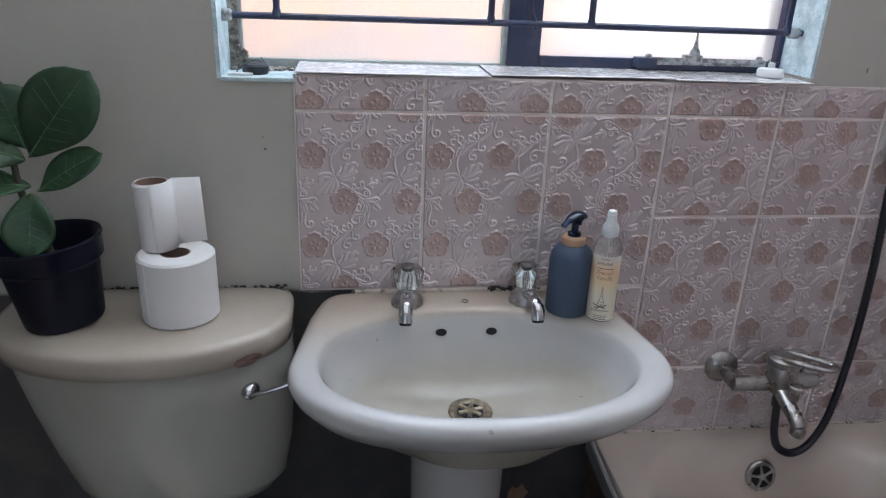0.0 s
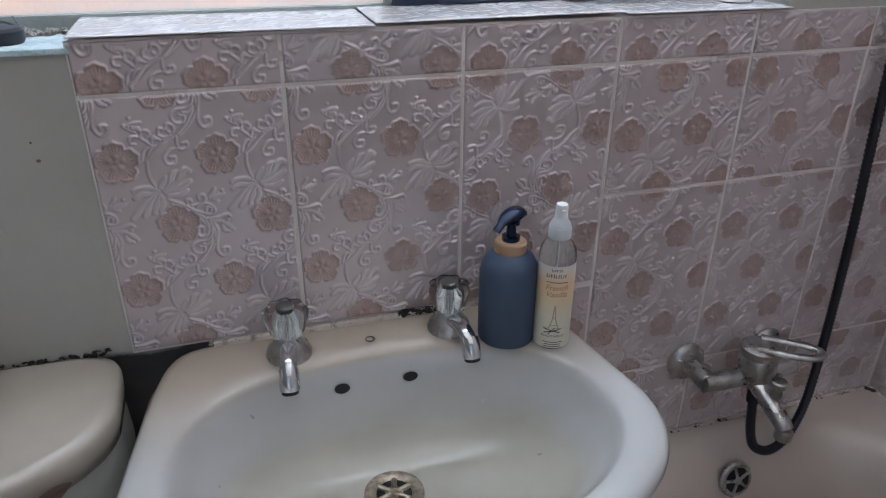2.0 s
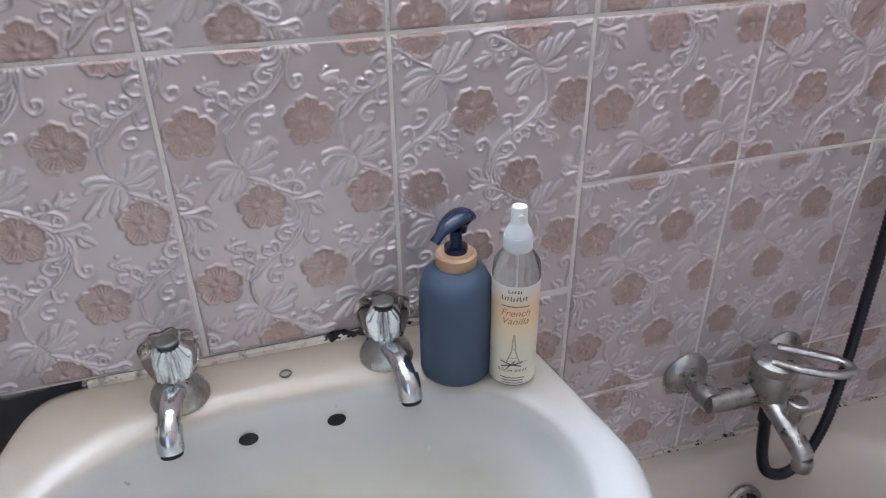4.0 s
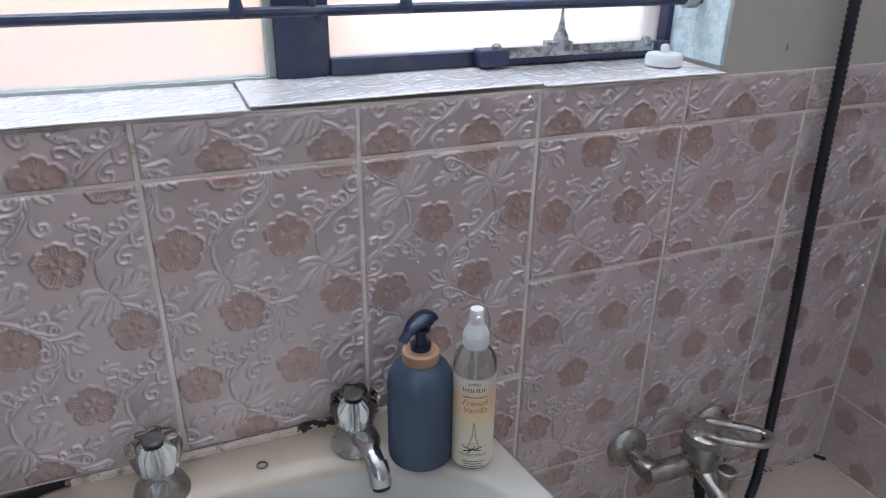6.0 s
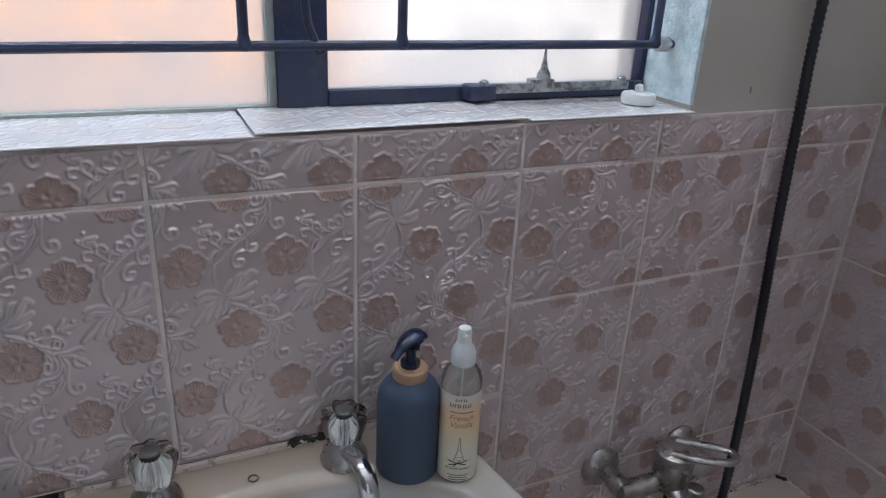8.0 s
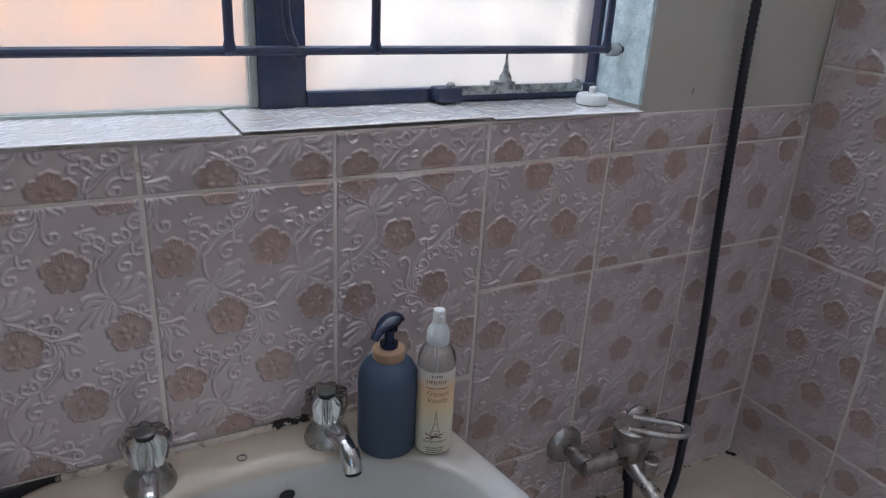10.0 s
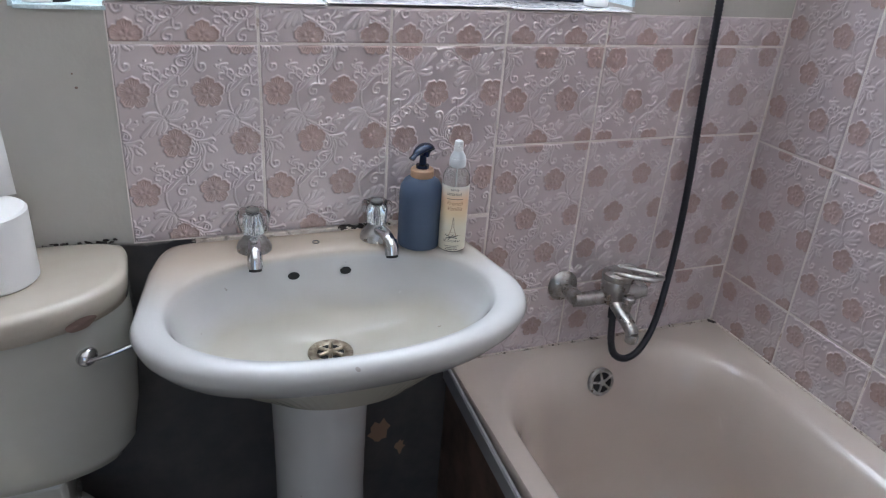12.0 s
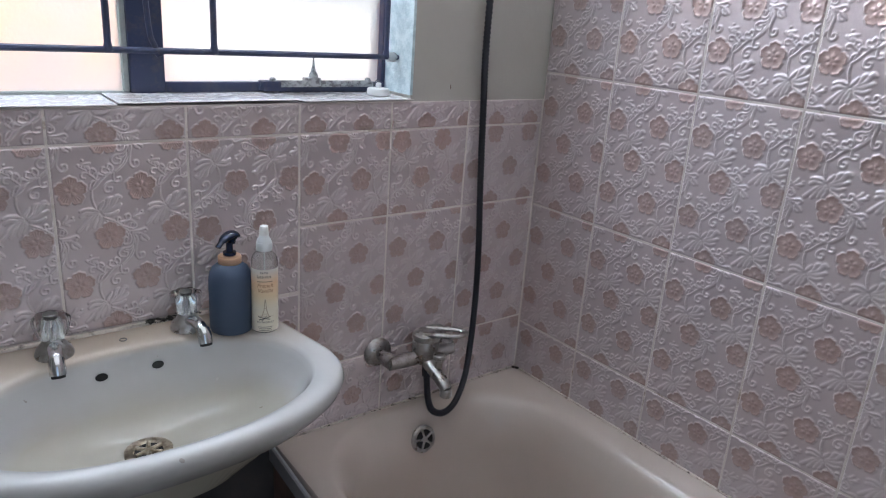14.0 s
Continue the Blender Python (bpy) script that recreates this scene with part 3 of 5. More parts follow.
EAST = Matrix(((0, 0, -1, X_E), (-1, 0, 0, 0), (0, 1, 0, 0), (0, 0, 0, 1)))
BATH_Z = 0.507
COLS = [0.0, 0.2, 0.4, 0.597, 0.79, 0.98, X_E - 0.0005]


def lay_north():
    strips = ((22, 8, False), (21, 84, False), (27, 7, False), (28, 7, False), (30, 82, False), (25, 80, False))
    for i in range(6):
        u0, u1 = COLS[i], COLS[i + 1]
        lay_tile(wall_north, NORTH, u0, u1, 1.12, 1.174, strips[i], 0.1)
        if i < 3:
            lay_tile(wall_north, NORTH, u0, u1, 0.82, 1.12, (23, 229, i == 2), 0.08, 0.9)
        else:
            lay_tile(wall_north, NORTH, u0, u1, 0.948, 1.12, (26, 78, i == 4), 0.1)
            lay_tile(wall_north, NORTH, u0, u1, 0.648, 0.948, (25, 228, False), 0.1)
            lay_tile(wall_north, NORTH, u0, u1, 0.500, 0.648, (20 + 15 * (i - 3), 60, False), 0.1)
    lay_tile(wall_north, NORTH, 0.545, 0.597, 0.648, 0.816, (20, 95, False), 0.1)
    lay_tile(wall_north, NORTH, 0.545, 0.597, 0.500, 0.648, (20, 60, False), 0.1)


def lay_east():
    ys = [0.0, 0.188] + [0.188 + 0.196 * i for i in range(1, 8)]
    for r, (v0, v1) in enumerate(((0.500, 0.632), (0.632, 0.932), (0.932, 1.232), (1.232, 1.532), (1.532, 1.832))):
        for c in range(len(ys) - 1):
            lay_tile(wall_east, EAST, ys[c], ys[c + 1], v0, v1, (30, 95, False) if r == 0 else (24, 226, False), 0.1, 1.7 if c < 5 else 3.0)


bm = bmesh.new()
add_box(bm, 0.001, X_E + PL, 0.0012, PL + 0.001, 0.8195, 1.173)
add_box(bm, 0.546, X_E + PL, 0.0012, PL + 0.001, 0.49, 0.8194)
part("grout", bm, M_GROUT, wall_north, "pinkish white grout with brown stains", False)
bm = box(X_E + 0.0012, X_E + PL + 0.001, -1.57, 0.001, 0.49, 1.833)
part("grout", bm, M_GROUT, wall_east, "pinkish white grout with brown stains", False)
bm = box(0.0, 0.0035, 0.0006, 0.004, 0.8195, 1.174, 0.0008)
part("tile_edge_filler", bm, M_GROUT, wall_north, "", False)

# ---- tiled sill ----
sill = tagged(new("window_sill"), "glossy tiled window sill with floral relief", "window sill", "", "structure")
sill.location = (0, 0, 0)
# paler copy of the tile glaze; the window's glare is put into its colour
M_SILL_GLARE = make_glaze("sill_glare_glaze", (0.86, 0.84, 0.84), (0.78, 0.75, 0.75), (0.84, 0.81, 0.81), 0.1, 0.10)
SILL = Matrix(((1, 0, 0, 0), (0, 1, 0, 0), (0, 0, 1, 1.179), (0, 0, 0, 1)))


def lay_sill():
    for i, (u0, u1, out) in enumerate(((0.002, 0.3, -0.006), (0.3, 0.6, -0.003), (0.6, 0.834, -0.007))):
        gap = 0.001
        w, h = round(u1 - u0 - 2 * gap, 4), round(0.104 - out, 4)
        me = tile_mesh(w, h, (30, 60, False), (w, h, "sill"), 1.5, M_SILL_GLARE)
        ob = new("tile", me)
        ob.parent = sill
        ob.matrix_basis = SILL @ pose(u0 + gap, out, (0.0, 0.0012, 0.0003)[i], 0.8, (0.2, -0.25, 0.15)[i], 0) @ Matrix.Diagonal((1, 1, 0.3, 1))


bm = box(0.004, 0.834, 0.001, 0.108, 1.166, 1.1745)
part("sill_bed", bm, M_GROUT, sill, "", False)

# ---- window ----
window = tagged(new("window_1"), "navy steel casement window with frosted panes", "window", "", "structure")
window.location = (0, 0, 0)


def window_frame():
    y0, y1 = 0.098, 0.122
    part("mullion", box(0.344, 0.399, y0 - 0.004, y1, 1.18, WZ1, 0.002), M_NAVY, window, "navy painted steel mullion")
    part("bottom_rail", box(0.399, 0.834, y0, y1, 1.176, 1.198, 0.002), M_NAVY, window)
    part("casement_rail", box(0.399, 0.828, y0 - 0.008, y0 + 0.004, 1.183, 1.2, 0.0015), M_NAVY, window)
    part("side_rail", box(0.822, 0.834, y0 - 0.004, y1, 1.18, WZ1, 0.002), M_NAVY, window)
    part("top_rail", box(WX0, WX1, y0, y1, WZ1 - 0.03, WZ1, 0.002), M_NAVY, window)
    part("side_rail", box(WX0, WX0 + 0.018, y0, y1, 1.165, WZ1, 0.002), M_DIRT, window, "peeling grimy side frame")
    part("bottom_rail", box(WX0, 0.344, y0 + 0.004, y1, 1.165, 1.184, 0.002), M_PUTTY, window, "grey puttied lower rail")
    part("putty", box(0.335, 0.344, y0 + 0.002, y1, 1.184, WZ1, 0.002), M_PUTTY, window, "greenish old putty")
    part("putty", box(WX0 + 0.018, WX0 + 0.024, y0 + 0.002, y1, 1.184, WZ1, 0.002), M_PUTTY, window, "greenish old putty")
    for x0, x1, z0 in ((WX0 + 0.02, 0.337, 1.18), (0.397, 0.824, 1.194)):
        bm = box(0, x1 - x0, 0, 0.004, 0, WZ1 - 0.02 - z0)
        p = part("pane", bm, M_PANE, window, "frosted wet glass pane", False)
        p.location = (x0, y1 - 0.012, z0)
        p.visible_shadow = False


window_frame()

# burglar bars
bars = thing("burglar_bars", (0, 0.05, 1.252), "dark navy steel burglar bars fixed across the window", "burglar bars")


def burglar_bars():
    r = 0.0052
    bm = bmesh.new()
    tube(bm, [(-0.106, 0, 0), (0.36, 0, 0.0008), (0.833, 0, 0.0)], r, 10)
    part("rail", bm, M_NAVY, bars)
    bm = bmesh.new()
    tube(bm, [(-0.106, 0, 0.42), (0.833, 0, 0.42)], r, 10, 1)
    part("rail", bm, M_NAVY, bars)
    for x in (-0.024, 0.135, 0.304, 0.467, 0.63, 0.803):
        if x in (0.135, 0.63):
            continue
        bm = bmesh.new()
        tube(bm, [(x, 0, 0.0), (x, 0, 0.76)], r, 10, 1)
        lathe(bm, [(r * 1.0, -0.004), (r * 1.55, 0.0), (r * 1.0, 0.012)], 10, (x, 0, 0))
        part("bar", bm, M_NAVY, bars)
    bm = bmesh.new()
    tube(bm, [(0.36, 0.002, 0.76), (0.362, 0.002, 0.12), (0.374, 0.001, 0.004), (0.386, 0, 0.0)], r * 0.85, 10)
    part("bar", bm, M_NAVY, bars, "bent navy bar")
    for x in (-0.1, 0.815):
        bm = bmesh.new()
        lathe(bm, [(0.004, -0.012), (0.009, -0.008), (0.009, 0.008), (0.004, 0.012)], 12, (x, 0, 0), "X")
        part("bracket", bm, M_STAY, bars, "painted fixing bracket")


burglar_bars()

# window stay
stay = thing("window_stay", (0.66, 0.085, 1.198), "grey metal casement stay with a pointed peg", "window stay")


def window_stay():
    part("arm", box(-0.1, 0.135, -0.006, -0.002, -0.006, 0.003, 0.001), M_STAY, stay, "pitted grey stay arm")
    part("slide_bar", box(-0.075, 0.125, -0.014, -0.009, 0.0, 0.007, 0.001), M_STAY, stay, "pitted grey slide bar")
    part("block", box(-0.018, 0.012, -0.02, -0.002, -0.003, 0.012, 0.002), M_STAY, stay)
    bm = bmesh.new()
    lathe(bm, [(0.009, 0.011), (0.008, 0.018), (0.0045, 0.024), (0.0022, 0.036), (0.0012, 0.048)], 14, (0, -0.012, 0))
    part("peg", bm, M_STAY, stay, "pointed peg")
    for x in (-0.08, 0.118):
        bm = bmesh.new()
        lathe(bm, [(0.006, 0.004), (0.0055, 0.010), (0.003, 0.012)], 12, (x, -0.011, 0))
        part("rivet", bm, M_STAY, stay)
    part("foot", box(-0.1, -0.066, -0.018, 0.008, -0.012, 0.006, 0.003), M_NAVY, stay, "navy hinge foot")


window_stay()

# plugs on the sill
plug = thing("basin_plug", (0.785, 0.045, 1.181), "white rubber basin plug with ring on the sill", "plug")
bm = bmesh.new()
lathe(bm, [(0.0205, 0.0), (0.0215, 0.003), (0.0215, 0.010), (0.0195, 0.013), (0.005, 0.0145)], 32)
part("stopper", bm, M_WHITE, plug)
bm = bmesh.new()
lathe(bm, [(0.006, 0.0), (0.0055, 0.008), (0.003, 0.010)], 14, (0.0, 0, 0.0135))
part("knob", bm, M_WHITE, plug)
bm = bmesh.new()
tube(bm, [(0.007 * math.cos(a / 8 * 6.283), 0.004 + 0.002 * math.sin(a), 0.02 + 0.007 * math.sin(a / 8 * 6.283)) for a in range(9)], 0.0008, 6, 3)
part("ring", bm, M_DARK_METAL, plug)

plug2 = thing("bath_plug", (-0.058, 0.04, 1.168), "black rubber bath plug on the dirty ledge", "plug")
bm = bmesh.new()
lathe(bm, [(0.018, 0.0), (0.020, 0.004), (0.020, 0.012), (0.0175, 0.015), (0.004, 0.016)], 28)
part("stopper", bm, M_RUBBER, plug2)
bm = bmesh.new()
tube(bm, [(-0.03, 0.01, 0.001), (-0.02, -0.006, 0.012), (0.0, 0.002, 0.02), (0.012, 0.02, 0.012), (0.005, 0.035, 0.02)], 0.001, 6)
part("chain", bm, M_DARK_METAL, plug2)

debris = tagged(new("plaster_debris"), "crumbled plaster and grit in the ledge corner", "debris", "", "stuff")


def debris_mesh():
    bm = bmesh.new()
    for i in range(46):
        t = random.random()
        c = Vector((-0.098 + 0.1 * t, 0.088 + random.uniform(-0.014, 0.006), 1.169))
        s = random.uniform(0.002, 0.006)
        g = bmesh.ops.create_icosphere(bm, subdivisions=1, radius=s, matrix=Matrix.Translation(c))
        for v in g["verts"]:
            v.co += Vector((random.uniform(-1, 1), random.uniform(-1, 1), random.uniform(-1, 1))) * s * 0.35
    for i in range(14):
        c = Vector((-0.083 + random.uniform(-0.008, 0.008), 0.092, 1.175 + random.uniform(0, 0.026)))
        g = bmesh.ops.create_icosphere(bm, subdivisions=1, radius=random.uniform(0.003, 0.006), matrix=Matrix.Translation(c))
    me = bpy.data.meshes.new("plaster_debris")
    bm.to_mesh(me)
    bm.free()
    me.materials.append(M_DIRT)
    return me


debris_ob = new("plaster_grit", debris_mesh())
debris_ob.parent = debris
debris_ob["kind"] = "stuff"
chipob = tagged(finish("plaster_chip", box(-0.095, -0.06, 0.012, 0.024, 1.1685, 1.172, 0.001), M_WHITE, smooth=False), "small white chip of plaster on the ledge", "plaster chip")

# ---- basin ----
basin = thing("pedestal_basin", (0, 0, 0), "white ceramic pedestal basin with stained back ledge", "basin")
BCX = 0.270


def d_shape(a, back, wide, front, ymid, cx=BCX, wback=0.235, p=2.25):
    """A point of the basin's outline at the angle a: straight at the back, wide in the middle, round in front."""
    c, s = math.cos(a), math.sin(a)
    if s <= 0:
        x = wide * math.copysign(abs(c) ** (2 / p), c)
        y = ymid - (ymid - front) * abs(s) ** (2 / p)
    else:
        k = abs(s) ** 0.55
        q = 12.0
        x = math.copysign(abs(c) ** (2 / q), c)
        y = ymid + (back - ymid) * abs(s) ** (2 / q)
        f = (y - ymid) / max(1e-6, back - ymid)
        x *= wide + (wback - wide) * f * f * (3 - 2 * f) ** 0.7
    return cx + x, y


def ellipse(a, cx, cy, rx, ry, p=2.0):
    c, s = math.cos(a), math.sin(a)
    return cx + rx * math.copysign(abs(c) ** (2 / p), c), cy + ry * math.copysign(abs(s) ** (2 / p), s)


def build_basin():
    n = 96
    angles = [2 * math.pi * i / n for i in range(n)]

    def ring(fn, z):
        return [(*fn(a), z(a) if callable(z) else z) for a in angles]

    def out(scale_w, front, ymid=-0.225, back=0.0, wb=0.235):
        return lambda a: d_shape(a, back, scale_w, front, ymid, wback=wb)
    rings = [
        ring(lambda a: ellipse(a, BCX - 0.016, -0.155, 0.07, 0.085), 0.655),
        ring(lambda a: ellipse(a, BCX - 0.012, -0.16, 0.085, 0.10), 0.668),
        ring(lambda a: ellipse(a, BCX, -0.17, 0.145, 0.145, 2.2), 0.690),
        ring(out(0.215, -0.320, -0.21, 0.0, 0.20), 0.722),
        ring(out(0.252, -0.366, -0.22, 0.0, 0.222), 0.757),
        ring(out(0.270, -0.391, -0.225), 0.785),
        ring(out(0.275, -0.398, -0.225), 0.800),
        ring(out(0.272, -0.396, -0.225), 0.809),
        ring(out(0.266, -0.389, -0.225, -0.002, 0.229), 0.8145),
        ring(out(0.257, -0.379, -0.223, -0.008, 0.222), 0.816),
    ]

    def inner(rx, ry, cy, p=2.25):
        return lambda a: ellipse(a, BCX - 0.003, cy, rx * 0.958, ry, p)
    rings += [
        ring(inner(0.244, 0.152, -0.219), 0.8145),
        ring(inner(0.2385, 0.147, -0.219), 0.808),
        ring(inner(0.234, 0.142, -0.218), 0.798),
        ring(inner(0.228, 0.136, -0.215), 0.783),
        ring(inner(0.212, 0.124, -0.210), 0.755),
        ring(inner(0.185, 0.108, -0.201), 0.728),
        ring(inner(0.14, 0.083, -0.190), 0.705),
        ring(inner(0.08, 0.052, -0.178, 2.0), 0.690),
        ring(inner(0.03, 0.03, -0.171, 2.0), 0.684),
    ]
    bm = bmesh.new()
    loft(bm, rings, True, True, True)
    part("bowl", bm, M_BASIN, basin, "white ceramic bowl with brown tinged ledge", angle=60)
    bm = bmesh.new()
    prof = [(0.095, 0.0), (0.093, 0.03), (0.084, 0.10), (0.075, 0.25), (0.073, 0.42), (0.074, 0.52), (0.077, 0.62), (0.082, 0.675)]
    loft(bm, [[(BCX - 0.018 + r * math.cos(a), -0.155 + (r * 1.2 if math.sin(a) < 0 else r * 0.9) * math.sin(a), z) for a in angles[::2]] for r, z in prof])
    part("pedestal", bm, M_BASIN, basin, "white ceramic pedestal")
    # waste
    bm = bmesh.new()
    c = (BCX - 0.003, -0.171, 0.6853)
    lathe(bm, [(0.035, 0.0), (0.0345, 0.0025), (0.031, 0.0032), (0.024, 0.001), (0.021, -0.001)], 36, c)
    part("waste_ring", bm, M_BRONZE, basin, "brown stained waste ring")
    bm = bmesh.new()
    lathe(bm, [(0.0205, 0.0), (0.0203, 0.0008), (0.004, 0.0002)], 30, (c[0], c[1], c[2] + 0.0009))
    part("waste_hole", bm, M_BLACK, basin)
    bm = bmesh.new()
    lathe(bm, [(0.0105, 0.0), (0.010, 0.0022), (0.005, 0.0028)], 16, (c[0], c[1], c[2] + 0.0012))
    for i in range(6):
        a = i * math.pi / 3 + 0.3
        tube(bm, [(c[0] + 0.005 * math.cos(a), c[1] + 0.005 * math.sin(a), c[2] + 0.0022), (c[0] + 0.021 * math.cos(a), c[1] + 0.021 * math.sin(a), c[2] + 0.0024)], 0.0034, 8, 1)
    part("waste_grid", bm, M_BRONZE, basin, "brown stained waste grid")
    # overflow holes
    for x in (0.228, 0.311):
        bm = bmesh.new()
        lathe(bm, [(0.0062, -0.001), (0.0082, 0.0), (0.008, 0.0012), (0.001, 0.0006)], 20)
        h = part("overflow_hole", bm, M_BLACK, basin, "dark overflow hole")
        h.matrix_basis = pose(x, -0.0835, 0.7795, 77, 0, 0) @ Matrix.Diagonal((1.12, 0.75, 1, 1))
    bm = bmesh.new()
    tube(bm, [(0.271 + 0.0052 * math.cos(a), -0.045 + 0.0052 * math.sin(a), 0.8164) for a in [math.pi * i / 12 for i in range(25)]], 0.0009, 6, 1)
    part("tap_hole_blank", bm, M_DARK_METAL, basin, "thin ring round the blanked tap hole")


build_basin()
bm = bmesh.new()
tube(bm, [(0.09, -0.003, 0.816), (0.2, -0.004, 0.8165), (0.4, -0.004, 0.8165), (0.508, -0.004, 0.816)], 0.0052, 8, 6)
part("sealant", bm, M_SEAL, basin, "grimy beige sealant bead")


def build_tap(place, turn, label, sides=10):
    tap = thing("basin_tap", place, label, "tap", "taps on the basin", turn)
    bm = bmesh.new()
    lathe(bm, [(0.0265, 0.0), (0.0268, 0.004), (0.024, 0.012), (0.017, 0.020), (0.0135, 0.026), (0.012, 0.031)], 32)
    part("base", bm, M_TARNISH, tap, "tarnished chrome base")
    bm = bmesh.new()
    tube(bm, [(0, -0.008, 0.016), (0, -0.03, 0.023), (0, -0.050, 0.021), (0, -0.063, 0.012)], lambda t: 0.0105 - 0.001 * t, 16, flat=0.85)
    part("spout", bm, M_CHROME, tap, "tarnished chrome spout")
    bm = bmesh.new()
    tube(bm, [(0, -0.057, 0.0185), (0, -0.064, 0.011), (0, -0.068, 0.000)], 0.0112, 20, 3)
    part("nozzle", bm, M_CHROME, tap, "bright chrome nozzle")
    bm = bmesh.new()
    tube(bm, [(0, -0.0682, -0.0005), (0, -0.0692, -0.004)], 0.0095, 16, 1)
    part("outlet", bm, M_BLACK, tap)
    bm = bmesh.new()
    lathe(bm, [(0.0115, 0.026), (0.0135, 0.030), (0.0140, 0.050), (0.0105, 0.056), (0.0100, 0.0585)], 96, wave=0.09, waves=16)
    part("spindle", bm, M_SPINDLE, tap, "ribbed chrome spindle")
    bm = bmesh.new()
    lathe(bm, [(0.0145, 0.029), (0.0185, 0.031), (0.0215, 0.042), (0.0245, 0.054), (0.0245, 0.0600), (0.022, 0.0635), (0.0118, 0.0640)], 96, wave=0.08, waves=8)
    part("handle", bm, M_ACRYLIC, tap, "clear fluted acrylic handle", angle=80)
    bm = bmesh.new()
    lathe(bm, [(0.0105, 0.0641), (0.0105, 0.0662), (0.0085, 0.0676)], 24)
    part("cap", bm, M_DARK_METAL, tap, "dull grey cap")
    return tap


build_tap((0.174, -0.047, 0.8152), -6, "chrome basin tap with clear handle and reddish cap")
build_tap((0.371, -0.047, 0.8152), 6, "chrome basin tap with clear handle beside the bottle")

# ---- bottles ----
pump = thing("soap_dispenser", (0.432, -0.085, 0.8162), "matt blue pump bottle with bamboo collar on the basin", "soap dispenser", "", 8)


def build_pump():
    bm = bmesh.new()
    lathe(bm, [(0.030, 0.0), (0.0335, 0.002), (0.0345, 0.006), (0.0345, 0.088), (0.033, 0.100), (0.028, 0.110), (0.019, 0.117), (0.0165, 0.118)], 48)
    part("bottle", bm, M_BLUE, pump)
    bm = bmesh.new()
    lathe(bm, [(0.0175, 0.1165), (0.0185, 0.118), (0.0185, 0.1285), (0.0165, 0.1305), (0.0105, 0.1305)], 36)
    part("collar", bm, M_BAMBOO, pump, "bamboo collar")
    bm = bmesh.new()
    lathe(bm, [(0.0105, 0.131), (0.0105, 0.136), (0.006, 0.137), (0.0052, 0.152)], 20)
    part("pump_stem", bm, M_PUMP, pump)
    bm = bmesh.new()
    tube(bm, [(0.017, 0.004, 0.160), (0.010, 0.003, 0.1635), (0.0, 0.0, 0.1632), (-0.010, -0.003, 0.1595), (-0.018, -0.006, 0.1545), (-0.0245, -0.008, 0.149)], lambda t: 0.0045 + 0.0062 * math.sin(math.pi * min(1.0, 0.12 + 1.1 * t)) ** 0.8 if t < 0.8 else 0.0053, 18, flat=0.55)
    lathe(bm, [(0.0052, 0.148), (0.0060, 0.154), (0.0095, 0.159)], 24, (0.006, 0.002, 0))
    part("pump_head", bm, M_PUMP, pump, "glossy dark blue pump head")


build_pump()

spray = thing("room_spray", (0.4795, -0.112, 0.8162), "clear room spray bottle with vanilla label beside the dispenser", "spray bottle", "", 0)


def add_text(body, size, place, material, radius, parent, name="label_print", shear=0.0):
    cu = bpy.data.curves.new(name, "FONT")
    cu.body, cu.size, cu.align_x, cu.shear, cu.extrude = body, size, "CENTER", shear, 0.0
    tmp = new("tmp_text", cu)
    dg = bpy.context.evaluated_depsgraph_get()
    me = bpy.data.meshes.new_from_object(tmp.evaluated_get(dg))
    bpy.data.objects.remove(tmp)
    a0, z0 = place
    bm = bmesh.new()
    bm.from_mesh(me)
    for v in bm.verts:
        a = a0 + v.co.x / radius
        v.co = Vector((radius * math.sin(a), -radius * math.cos(a), z0 + v.co.y))
    return part(name, bm, material, parent, smooth=False)


